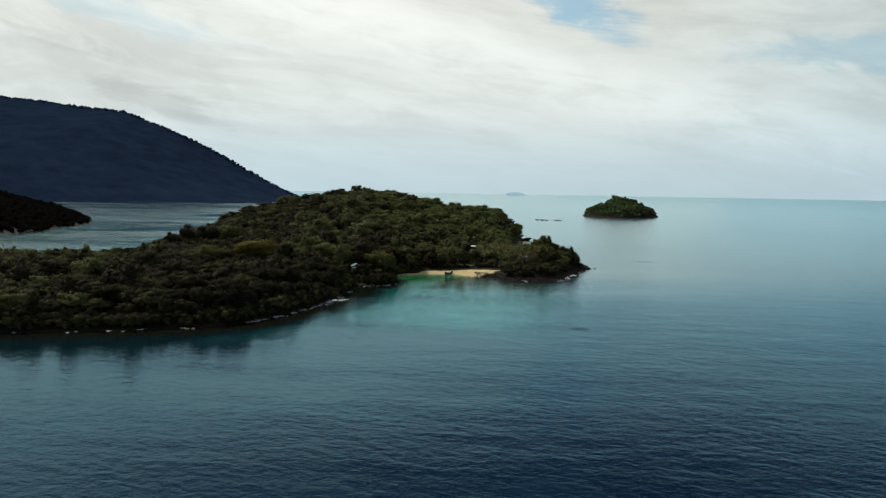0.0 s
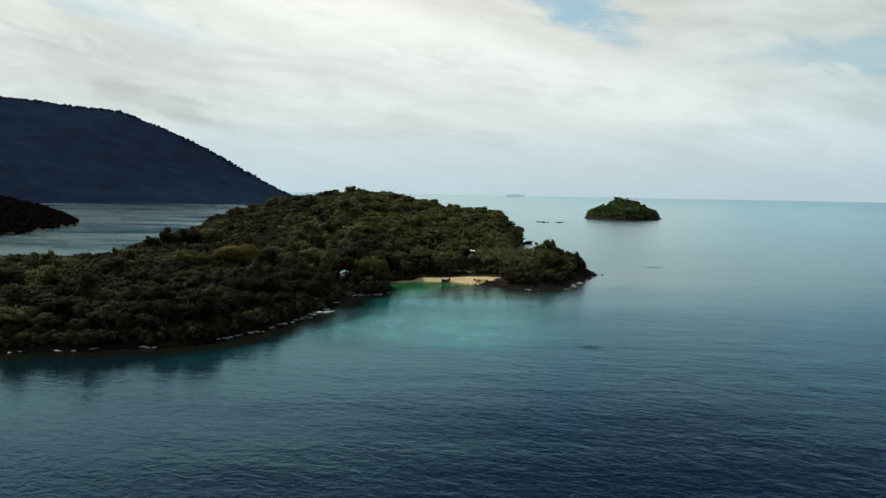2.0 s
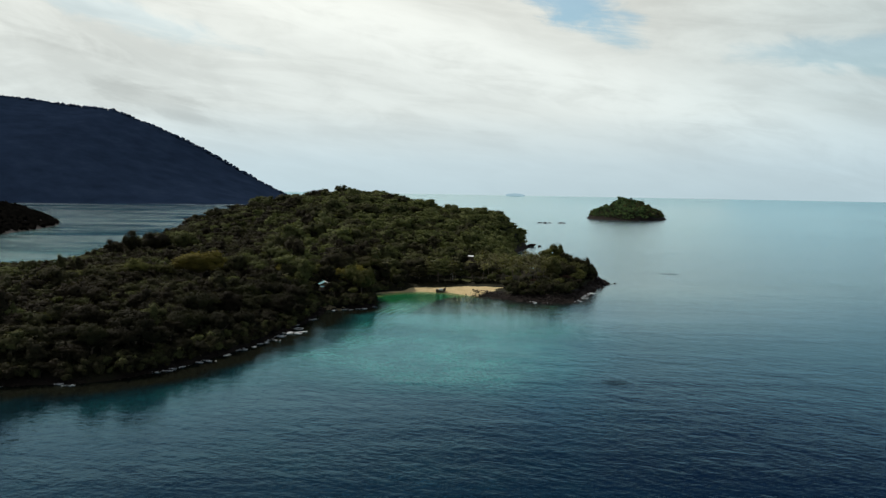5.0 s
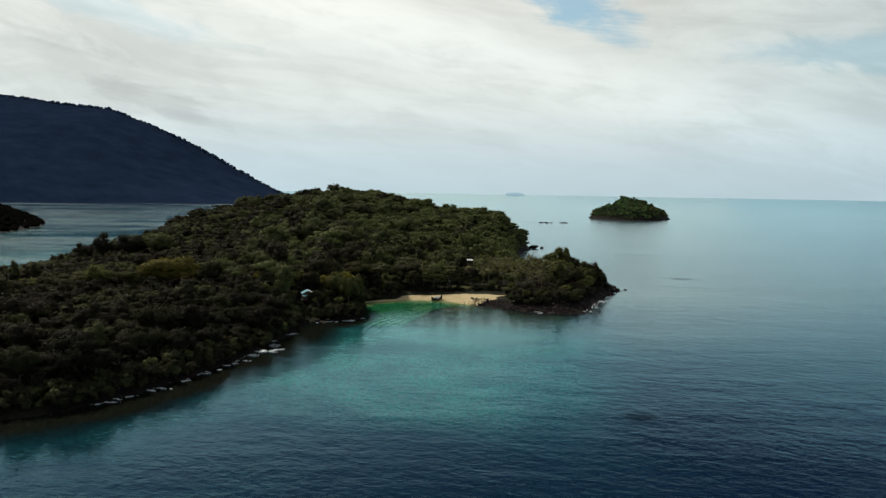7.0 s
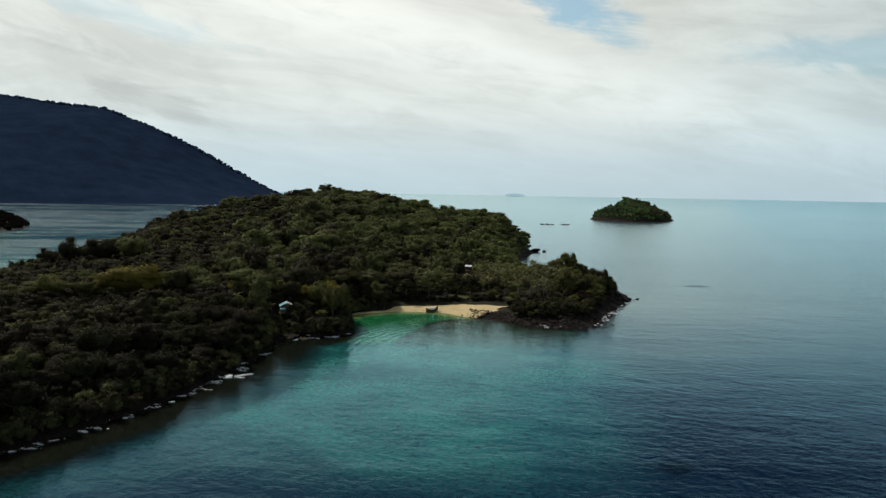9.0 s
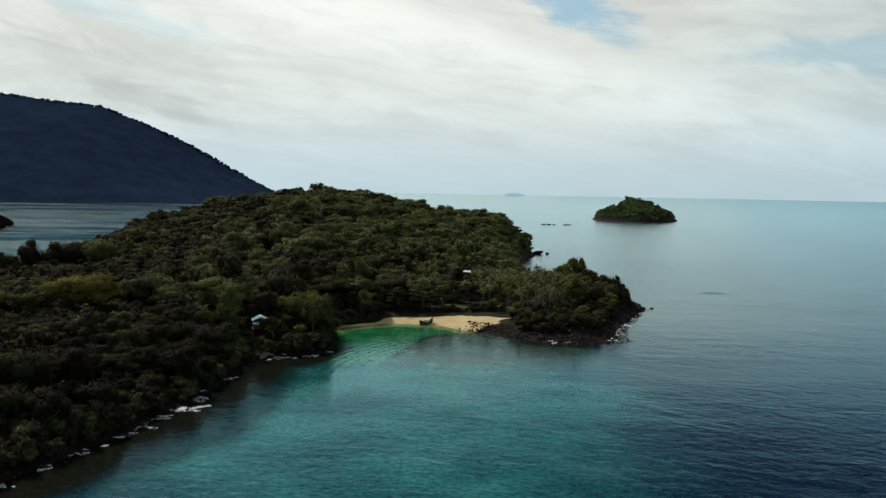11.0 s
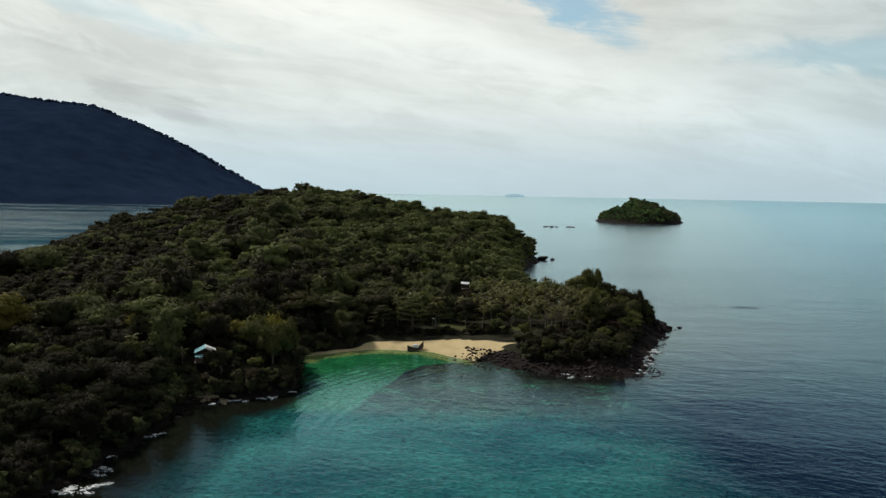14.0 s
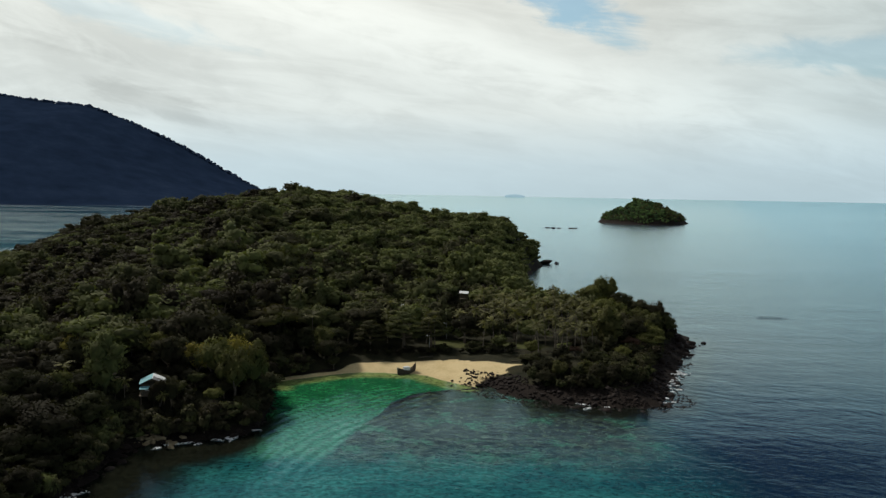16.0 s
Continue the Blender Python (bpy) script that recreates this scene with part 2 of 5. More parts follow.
def sea_material():
    m, k, bsdf = material("sea_water")
    p = k.here
    blot = k.noise(p, 0.022, 4, 0.6)
    mott = k.noise(p, 0.16, 5, 0.65)
    wob = k.math("MULTIPLY", k.math("SUBTRACT", blot, 0.5), 0.38)
    wob2 = k.math("MULTIPLY", k.math("SUBTRACT", mott, 0.5), 0.55)
    turq = k.smooth(k.math("ADD", k.math("ADD", k.attr("shallow"), wob), k.math("MULTIPLY", wob2, 0.35)), 0.0, 1.0)
    deep = k.mix(blot, (0.0028, 0.009, 0.022, 1), (0.0038, 0.012, 0.029, 1))
    c = k.mix(turq, deep, k.mix(k.smooth(k.noise(p, 0.055, 5, 0.6), 0.30, 0.72), (0.009, 0.074, 0.078, 1), (0.028, 0.165, 0.150, 1)))
    pale = k.smooth(k.math("ADD", k.attr("pale"), wob2), 0.2, 0.9)
    c = k.mix(pale, c, (0.050, 0.20, 0.130, 1))
    # cat's-paws and the shore's painted dark reflection darken the body colour too
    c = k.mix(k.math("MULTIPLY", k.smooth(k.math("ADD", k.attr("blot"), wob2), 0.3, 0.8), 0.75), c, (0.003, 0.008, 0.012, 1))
    reef = k.smooth(k.math("ADD", k.attr("reef"), k.math("ADD", k.math("MULTIPLY", wob2, 1.4), k.math("MULTIPLY", wob, 0.4))), 0.15, 0.85)
    coral = k.mix(k.smooth(k.noise(p, 0.45, 5, 0.7), 0.40, 0.62), (0.017, 0.021, 0.015, 1), (0.060, 0.092, 0.064, 1))
    coral = k.mix(k.smooth(k.noise(p, 0.12, 4, 0.6), 0.50, 0.66), coral, (0.045, 0.135, 0.085, 1))
    c = k.mix(reef, c, coral)
    # dark growth and rock on the bottom, plus the shore trees' reflection painted in
    weed = k.smooth(k.math("ADD", k.attr("weed"), k.math("ADD", k.math("MULTIPLY", wob2, 1.2), k.math("MULTIPLY", wob, 0.5))), 0.1, 0.9)
    c = k.mix(weed, c, k.mix(mott, (0.005, 0.005, 0.004, 1), (0.016, 0.018, 0.011, 1)))
    lag = k.smooth(k.math("ADD", k.attr("lagoon"), k.math("MULTIPLY", wob2, 0.5)), 0.15, 0.85)
    c = k.mix(lag, c, k.mix(k.smooth(mott, 0.35, 0.7), (0.010, 0.115, 0.040, 1), (0.024, 0.185, 0.068, 1)))
    edge = k.smooth(k.math("ADD", k.attr("strand"), k.math("MULTIPLY", wob2, 0.5)), 0.25, 0.95)
    c = k.mix(edge, c, (0.19, 0.25, 0.08, 1))
    c = k.mix(k.smooth(k.math("ADD", k.attr("rim"), k.math("MULTIPLY", wob2, 1.6)), 0.35, 0.75), c, (0.012, 0.011, 0.008, 1))
    # bright ripples and dark troughs painted into the body colour
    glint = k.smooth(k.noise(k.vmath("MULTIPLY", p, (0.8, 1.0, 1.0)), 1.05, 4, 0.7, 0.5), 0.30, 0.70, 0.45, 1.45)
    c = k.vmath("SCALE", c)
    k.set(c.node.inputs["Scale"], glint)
    # swell, wind waves and ripples; calmer lanes lie between rougher water
    sp = k.add("ShaderNodeSeparateXYZ")
    k.set(sp.inputs[0], p)
    run = k.math("ADD", k.math("MULTIPLY", sp.outputs[0], 0.91), k.math("MULTIPLY", sp.outputs[1], -0.42))
    lap = k.math("ADD", k.math("MULTIPLY", sp.outputs[0], 0.42), k.math("MULTIPLY", sp.outputs[1], 0.91))
    flat = k.combine(k.math("MULTIPLY", run, 0.7), lap, 0.0)
    swell = k.noise(flat, 0.060, 3, 0.5, 0.6)
    wave = k.noise(flat, 0.40, 3, 0.55, 0.5)
    rip = k.noise(flat, 1.5, 3, 0.6, 0.4)
    calm = k.smooth(k.noise(k.vmath("MULTIPLY", p, (0.22, 1.0, 1.0)), 0.011, 4, 0.6), 0.35, 0.65, 0.45, 1.0)
    h = k.math("ADD", k.math("ADD", k.math("MULTIPLY", swell, 0.40), k.math("MULTIPLY", wave, 0.24)), k.math("MULTIPLY", rip, 0.075))
    arc = k.vmath("DISTANCE", p, (66.0, 376.0, 0.0))
    rings = k.math("SINE", k.math("ADD", k.math("MULTIPLY", arc, 2.1), k.math("MULTIPLY", blot, 8.0)))
    rings = k.math("MULTIPLY", k.math("MULTIPLY", rings, k.smooth(mott, 0.30, 0.55)), k.math("MULTIPLY", k.attr("arcs"), 0.07))
    h = k.math("ADD", h, rings)
    # clear water: light from the depths, and the sky's reflection by Fresnel's law
    body, gloss, fres, both = (k.add(t) for t in ("ShaderNodeBsdfDiffuse", "ShaderNodeBsdfGlossy", "ShaderNodeFresnel", "ShaderNodeMixShader"))
    k.set(body.inputs["Color"], c)
    # pale calm lanes drawn out along the channel, dark gusty ones between them
    lane = k.smooth(k.noise(k.vmath("MULTIPLY", p, (0.28, 1.0, 1.0)), 0.0085, 5, 0.62), 0.42, 0.53, 0.0, 1.0)
    # gloss tint by place paints the sky's reflection: dim close in, paler far out
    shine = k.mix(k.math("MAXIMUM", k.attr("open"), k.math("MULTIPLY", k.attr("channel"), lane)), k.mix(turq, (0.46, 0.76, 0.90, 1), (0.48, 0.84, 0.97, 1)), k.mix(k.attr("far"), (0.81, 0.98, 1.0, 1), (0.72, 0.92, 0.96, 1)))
    # cat's-paws: small ruffled patches that reflect less; the shore's painted dark reflection dims likewise
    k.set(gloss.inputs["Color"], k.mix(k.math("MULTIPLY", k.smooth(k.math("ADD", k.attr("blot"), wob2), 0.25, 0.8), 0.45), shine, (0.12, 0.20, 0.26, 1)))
    # chop too fine to model: rougher out in the open and in gusty lanes of the channel
    lanes = k.math("MULTIPLY", lane, 0.07)
    k.set(gloss.inputs["Roughness"], k.math("ADD", k.math("ADD", 0.07, k.math("MULTIPLY", k.attr("open"), 0.11)), k.math("MULTIPLY", k.attr("channel"), lanes)))
    k.set(fres.inputs["IOR"], k.math("ADD", k.math("ADD", 1.30, k.math("MULTIPLY", k.math("MAXIMUM", k.attr("open"), 0.0), 0.28)), k.math("MULTIPLY", k.attr("channel"), k.math("MULTIPLY", k.math("SUBTRACT", lanes, 0.004), 12.0))))
    rough = k.add("ShaderNodeBump")
    rough.inputs["Strength"].default_value, rough.inputs["Distance"].default_value = 0.65, 1.0
    gusts = k.smooth(k.noise(k.vmath("MULTIPLY", p, (0.18, 1.0, 1.0)), 0.022, 4, 0.6), 0.35, 0.65, 0.3, 3.5)
    calm = k.math("MULTIPLY", calm, k.math("ADD", 1.0, k.math("MULTIPLY", k.attr("wind"), gusts)))
    k.set(rough.inputs["Height"], k.math("MULTIPLY", h, calm))
    k.set(gloss.inputs["Normal"], rough.outputs[0])
    # the share of reflection follows the long waves; the chop evens out
    gentle = k.add("ShaderNodeBump")
    gentle.inputs["Strength"].default_value, gentle.inputs["Distance"].default_value = 0.5, 1.0
    k.set(gentle.inputs["Height"], k.math("MULTIPLY", h, calm))
    k.set(fres.inputs["Normal"], gentle.outputs[0])
    k.set(both.inputs[0], fres.outputs[0])
    k.set(both.inputs[1], body.outputs[0])
    k.set(both.inputs[2], gloss.outputs[0])
    k.set(k.tree.nodes["Material Output"].inputs[0], both.outputs[0])
    k.tree.nodes.remove(bsdf)
    return m


GROUND, SEA = ground_material(), sea_material()


# ---------------- plan of the coast ----------------
COAST = [(-520, 205), (-300, 235), (-200, 252), (-149, 260), (-113, 267), (-80, 279), (-66, 300), (-57, 322), (-50, 350),
         (-46, 380), (-45, 398), (-36, 404), (-26, 409), (-25, 422), (-27, 438), (-30, 450), (-21, 457.5), (-10, 463.5), (1, 463.5), (8, 462), (13, 457),
         (19, 451.5), (25, 448.5), (31, 442), (39, 436.5), (50, 434), (61, 433), (67, 441), (72, 456), (79, 472), (86.5, 492), (93.5, 509), (93, 524), (70, 556),
         (56, 600), (58, 680), (70, 750), (82, 802), (60, 860), (0, 920), (-100, 930), (-170, 860), (-205, 740), (-215, 620), (-235, 540),
         (-290, 470), (-520, 400)]


def rounded(points, steps=5):
    """A closed smooth curve through the corner points."""
    p = np.array(points, float)
    a, b, c, d = np.roll(p, 1, 0), p, np.roll(p, -1, 0), np.roll(p, -2, 0)
    out = []
    for i in range(len(p)):
        for s in np.arange(steps) / steps:
            out.append(0.5 * (2 * b[i] + (c[i] - a[i]) * s + (2 * a[i] - 5 * b[i] + 4 * c[i] - d[i]) * s * s + (3 * b[i] - a[i] - 3 * c[i] + d[i]) * s ** 3))
    return np.array(out)


def inside_distance(ring, x, y):
    """Distance to a closed line, positive inside it."""
    x, y = np.asarray(x, float), np.asarray(y, float)
    best, odd = np.full(x.shape, 1e9), np.zeros(x.shape, bool)
    for (ax, ay), (bx, by) in zip(ring, np.roll(ring, -1, 0)):
        dx, dy = bx - ax, by - ay
        s = np.clip(((x - ax) * dx + (y - ay) * dy) / (dx * dx + dy * dy + 1e-9), 0, 1)
        best = np.minimum(best, (x - ax - s * dx) ** 2 + (y - ay - s * dy) ** 2)
        cross = (ay > y) != (by > y)
        odd ^= cross & (x < (bx - ax) * (y - ay) / (by - ay + 1e-12) + ax)
    return np.sqrt(best) * np.where(odd, 1, -1)


RING = rounded(COAST, 9)
# ragged rock edge, smooth along the sand
ragged = np.where((RING[:, 0] > 24) | (RING[:, 1] < 405), 1.0, 0.15)[:, None]
RING += ragged * np.stack([1.1 * np.sin(RING[:, 1] * 1.3 + RING[:, 0] * 0.6), 1.3 * np.sin(RING[:, 0] * 1.1 + 0.7 * RING[:, 1])], 1)


def waves(x, y, s, seed=0.0):
    """Smooth rolling unevenness between -1 and 1, of size s metres."""
    return (np.sin(x / s + 1.7 * np.sin(y / s * 0.7 + seed) + seed) + np.sin(y / s * 1.1 + 1.3 * np.sin(x / s * 0.8 - seed) - 2 * seed)) / 2


def step(v, lo, hi):
    s = np.clip((v - lo) / (hi - lo), 0, 1)
    return s * s * (3 - 2 * s)


def bell(x, y, cx, cy, rx, ry, power=2.0):
    return np.exp(-(np.abs((x - cx) / rx) ** power + np.abs((y - cy) / ry) ** power))


def sand_end(y):
    """Where the sand gives way to rocks."""
    return np.interp(y, [445, 451, 456, 461, 466], [20, 24, 26, 31, 39])


def beach_mask(x, y, d):
    x, y = x + 2.2 * waves(x, y, 3.1, 0.4) + 0.8 * waves(x, y, 1.1), y + 1.3 * waves(x, y, 2.7, 2.0)
    wide = 0.2 + 8.8 * step(x, -14, -3) + 8 * step(x, 12, 18)
    back = np.interp(x, [-10, 8, 13, 24, 36], [468.5, 470.5, 472, 468, 463.5])
    open_sand = step(d, wide + 1.8, wide) * step(x - sand_end(y), 1.5, -1.5) * step(y, back + 1, back - 1)
    return step(d, -6, -1) * step(x, -33, -24) * open_sand * step(y, 440, 446)


def shelf_mask(x, y, d):
    x, y = x + 2.0 * waves(x, y, 2.9, 0.7), y + 1.5 * waves(x, y, 3.3, 1.0)
    return np.maximum(step(d, 7.5, 4.5) * step(y, 466, 458) * step(x, 66, 58), step(d, 6, 3)) * step(x - sand_end(y), -1.0, 1.5) * step(y, 545, 530)


def lawn_mask(x, y, d):
    return bell(x, y, 27, 486.5, 18, 5, 4)


def land_height(x, y, d=None):
    """Height of the wooded headland's ground above the sea."""
    x, y = np.asarray(x, float), np.asarray(y, float)
    if d is None:
        d = inside_distance(RING, x, y)
    rise = 9.0 * (1 - np.exp(-np.maximum(d, 0) / 16))
    low = np.maximum(bell(x, y, 18, 505, 48, 68, 4), 0)
    rise = rise * (1 - 0.72 * low)
    inner = 1 - np.exp(-np.maximum(d, 0) / 22)
    hill = 34 * bell(x, y, -76, 785, 100, 200) + 12 * bell(x, y, 50, 805, 32, 80) + 9 * bell(x, y, -165, 680, 45, 70) - 3.5 * bell(x, y, -160, 535, 35, 40) - 4.5 * bell(x, y, -218, 485, 38, 60)
    knoll = 7.5 * bell(x, y, 68, 515, 12, 16)
    h = rise + (hill + knoll) * inner + 0.9 * waves(x, y, 17) * inner
    h = h + 6 * bell(x, y, 62, 800, 15, 60) * (1 - np.exp(-np.maximum(d, 0) / 5))
    return np.where(d > 0, h + 0.15, np.maximum(d * 0.35, -3.0))


def grid_mesh(name, xs, ys, z, keep=None, attrs=(), mat=None, xy=None):
    """A sheet over the grid xs by ys."""
    gx, gy = np.meshgrid(xs, ys)
    if xy is not None:
        gx, gy = xy
    nx, ny = len(xs), len(ys)
    v = np.stack([gx.ravel(), gy.ravel(), np.asarray(z).ravel()], 1)
    i = np.arange(nx * ny).reshape(ny, nx)
    f = np.stack([i[:-1, :-1].ravel(), i[:-1, 1:].ravel(), i[1:, 1:].ravel(), i[1:, :-1].ravel()], 1)
    if keep is not None:
        f = f[np.asarray(keep).ravel()[f].any(1)]
    me = bpy.data.meshes.new(name)
    me.from_pydata(v.tolist(), [], f.tolist())
    for label, val in attrs:
        me.attributes.new(label, "FLOAT", "POINT").data.foreach_set("value", np.asarray(val, np.float32).ravel())
    me.polygons.foreach_set("use_smooth", np.ones(len(f), bool))
    me.materials.append(mat)
    return me


def spaced(fine0, fine1, fine_step, end0, end1, grow=1.12):
    """Coordinates that are fine in the middle and spread out to both ends."""
    mid = list(np.arange(fine0, fine1 + 0.1, fine_step))
    lo, s = [], fine_step
    while (lo[-1] if lo else mid[0]) > end0:
        s *= grow
        lo.append((lo[-1] if lo else mid[0]) - s)
    hi, s = [], fine_step
    while (hi[-1] if hi else mid[-1]) < end1:
        s *= grow
        hi.append((hi[-1] if hi else mid[-1]) + s)
    return np.array(lo[::-1] + mid + hi)


# ---------------- sea ----------------
REACH = 4960.0


def build_sea():
    xs, ys = spaced(-45, 80, 1.2, -REACH, REACH, 1.06), spaced(385, 470, 1.2, -REACH, REACH, 1.06)
    gx, gy = np.meshgrid(xs, ys)
    # square in the middle, round at the rim
    far = np.maximum(np.abs(gx), np.abs(gy))
    r = np.hypot(gx, gy) + 1e-6
    blend = step(far, 1200, 3200)
    scale = (1 - blend) + blend * np.minimum(far, REACH) / r
    px, py = gx * scale, gy * scale
    pr = np.hypot(px, py)
    z = np.maximum(pr - 2600, 0) ** 2 / (REACH - 2600) ** 2 * 30.5
    d = -inside_distance(RING, px, py)
    # a sandy shelf off the cove, ending in deep water towards the open sea
    shelf = step(px + 9 * waves(px, py, 21, 0.8) + 5 * waves(px, py, 9), 82, 22) * step(py + 0.35 * np.minimum(px, 40) + 8 * waves(px, py, 25, 0.3), 238, 322) * step(d, 165, 60)
    left = np.maximum(0.40 * step(d, 60, 16) * step(px, 30, -40), 0.16 * step(px, 100, 0) * step(py, 90, 200))
    shallow = np.maximum.reduce([shelf, left, 0.3 * step(d, 30, 4)]) * (1 - 0.5 * step(d, 14, 3) * step(px, -20, -40)) * step(px, 110, 60)
    # paler body for the channel too, standing in for its sky reflection
    shallow = np.maximum(shallow, 0.55 * step(px, -180, -300) * step(py, 520, 660) * step(py, 2600, 1800))
    # edge of the reef flat, on whose sheltered side the lagoon lies
    edge = np.interp(py, [380, 404, 419, 426, 434.6, 442.6, 446.0, 448.5], [-12, -6.7, -2.7, 0.4, 2.4, 7.4, 14.0, 23.0])
    side = px - edge
    rim = step(np.abs(side - 0.4), 2.2, 0.3) * step(py, 414, 432) * step(px, 26, 22)
    lagoon = step(side, 0.5, -1.5) * step(py, 408, 440) * step(px, -38, -27) * step(d, 60, 30)
    pale = step(side, 2.5, -1) * step(py, 385, 405) * step(py, 446, 424) * step(px, -32, -18)
    reef = step(side, -1.5, 1.5) * step(py, 372, 418) * step(px, 74, 40)
    # dark bottom near the rocks; on the left also the trees' painted reflection
    weed = np.maximum(step(d, 20, 6) * step(px, -14, -27) * step(py, 448, 432), step(d, 13, 3) * step(px, 26, 40))
    weed = np.maximum(weed, step(d, 6, 1) * step(px, 60, 66) * step(py, 530, 500))
    # murky water close under the wooded shore, with the trees' dark reflection painted in
    murk_reflection = 0.90 * np.maximum(step(d + 4 * waves(px, py, 12, 0.4), 34, 9) * step(px, -16, -32), step(d, 60, 16) * step(px, -60, -95)) * step(py, 410, 398)
    # paints a brighter sky reflection on the water beyond the point, weaker further right
    sky_sheen = step(py, 300, 520) * step(px + 0.15 * (py - 400), -60, 60) * (1 - 0.30 * step(px - 0.36 * (py - 260), 0, 150))
    strand = step(d, 10, 2) * step(px, -34, -26) * step(px, 25, 20) * step(py, 440, 446)
    me = grid_mesh("sea", xs, ys, z, attrs=(("shallow", shallow), ("lagoon", lagoon), ("reef", reef), ("strand", strand), ("pale", pale), ("weed", weed), ("rim", rim), ("far", step(pr, 2200, 4700) * step(px / np.maximum(py, 1), 0.06, 0.25)), ("blot", np.maximum.reduce([bell(px, py, 50.5, 284, 5, 4), bell(px, py, 147, 571, 8, 6), murk_reflection])), ("arcs", step(np.hypot(px - 66, py - 376), 74, 80) * step(np.hypot(px - 66, py - 376), 104, 94) * step(py, 372, 392) * step(px, 18, 4)), ("open", sky_sheen - 0.16 * step(px, 0, 60) * step(py, 280, 170)), ("channel", step(px, -140, -260) * step(py, 480, 640)), ("wind", np.maximum.reduce([0.12 * step(px, -140, -260) * step(py, 480, 640), 0.22 * step(pr, 500, 1300), 0.05 * step(py, 420, 260)]) - 0.15 * step(d, 60, 18) * step(px, -30, -70) * step(py, 420, 380))), mat=SEA, xy=(px, py))
    tagged(new("sea", me), "dark blue rippled tropical sea, turquoise over the reef", "sea", kind="structure")


build_sea()


# ---------------- headland ----------------
def build_land():
    xs, ys = spaced(-60, 104, 1.6, -520, 130, 1.1), spaced(395, 530, 1.6, 190, 960, 1.1)
    gx, gy = np.meshgrid(xs, ys)
    d = inside_distance(RING, gx, gy)
    z = land_height(gx, gy, d)
    me = grid_mesh("headland_ground", xs, ys, z, keep=d > -7, mat=GROUND,
                   attrs=(("sand", beach_mask(gx, gy, d)), ("shelf", np.maximum(shelf_mask(gx, gy, d), step(d, 3.5, 1.5) * (1 - beach_mask(gx, gy, d)))), ("grass", lawn_mask(gx, gy, d))))
    tagged(new("ground", me), "wooded headland ground with sandy cove and rocky shelf", "ground", kind="structure")


build_land()


# ---------------- trees ----------------
def icosphere(n):
    bm = bmesh.new()
    bmesh.ops.create_icosphere(bm, subdivisions=n, radius=1)
    v = np.array([p.co[:] for p in bm.verts])
    f = np.array([[q.index for q in g.verts] for g in bm.faces])
    bm.free()
    return v, f


ICO1, ICO2 = icosphere(1), icosphere(2)


def leaf_shell(rng, lobes, count, size, core=ICO1):
    """A crown: uneven cores covered with bent leaf clumps. lobes: rows of x, y, z, rx, rz."""
    vs, fs, ns, n = [], [], [], 0
    area = np.array([l[3] ** 2 for l in lobes])
    share = rng.choice(len(lobes), count, p=area / area.sum())
    for l in lobes:
        v = core[0] * (0.86 * np.array([l[3], l[3], l[4]])) * rng.uniform(0.82, 1.08, (len(core[0]), 1)) + l[:3]
        vs.append(v)
        fs.append(core[1] + n)
        ns.append(core[0])
        n += len(v)
    L = np.array(lobes)[share]
    dirs = rng.normal(size=(count, 3))
    dirs[:, 2] = np.where(dirs[:, 2] < -0.35, -dirs[:, 2], dirs[:, 2])
    dirs /= np.linalg.norm(dirs, axis=1)[:, None]
    at = L[:, :3] + dirs * np.stack([L[:, 3], L[:, 3], L[:, 4]], 1) * (rng.uniform(0.68, 1.28, (count, 1)) + 0.30 * rng.random((count, 1)) ** 4)
    nrm = dirs + rng.normal(size=(count, 3)) * 0.32
    nrm /= np.linalg.norm(nrm, axis=1)[:, None]
    side = np.cross(nrm, rng.normal(size=(count, 3)))
    side /= np.linalg.norm(side, axis=1)[:, None]
    along = np.cross(nrm, side)
    s = (size * rng.uniform(0.55, 1.35, count))[:, None]
    quad = np.stack([at - side * s * 0.36, at + along * s * 0.74 - nrm * s * 0.24, at + side * s * 0.36, at - along * s * 0.74 - nrm * s * 0.24], 1)
    vs.append(quad.reshape(-1, 3))
    base = n + 4 * np.arange(count)[:, None]
    fs.append(np.concatenate([base + [0, 2, 1], base + [0, 3, 2]]))
    # leaves shade with the roundness of their clump
    whole = at - (0, 0, 0.28)
    whole /= np.linalg.norm(whole, axis=1)[:, None] + 1e-6
    soft = dirs * 0.75 + whole * 0.40 + nrm * 0.12
    ns.append(np.repeat(soft / np.linalg.norm(soft, axis=1)[:, None], 4, 0))
    return np.concatenate(vs), np.concatenate(fs), np.concatenate(ns)


def tri_mesh(name, v, f, mat, tint=None, smooth=False, normals=None):
    me = bpy.data.meshes.new(name)
    me.vertices.add(len(v))
    me.vertices.foreach_set("co", np.asarray(v, np.float32).ravel())
    me.loops.add(3 * len(f))
    me.loops.foreach_set("vertex_index", np.asarray(f, np.int32).ravel())
    me.polygons.add(len(f))
    me.polygons.foreach_set("loop_start", np.arange(len(f), dtype=np.int32) * 3)
    if smooth or normals is not None:
        me.polygons.foreach_set("use_smooth", np.ones(len(f), bool))
    if tint is not None:
        me.attributes.new("tint", "FLOAT", "POINT").data.foreach_set("value", np.asarray(tint, np.float32))
    me.materials.append(mat)
    me.update(calc_edges=True)
    if normals is not None:
        me.normals_split_custom_set_from_vertices(np.asarray(normals, np.float32))
    return me


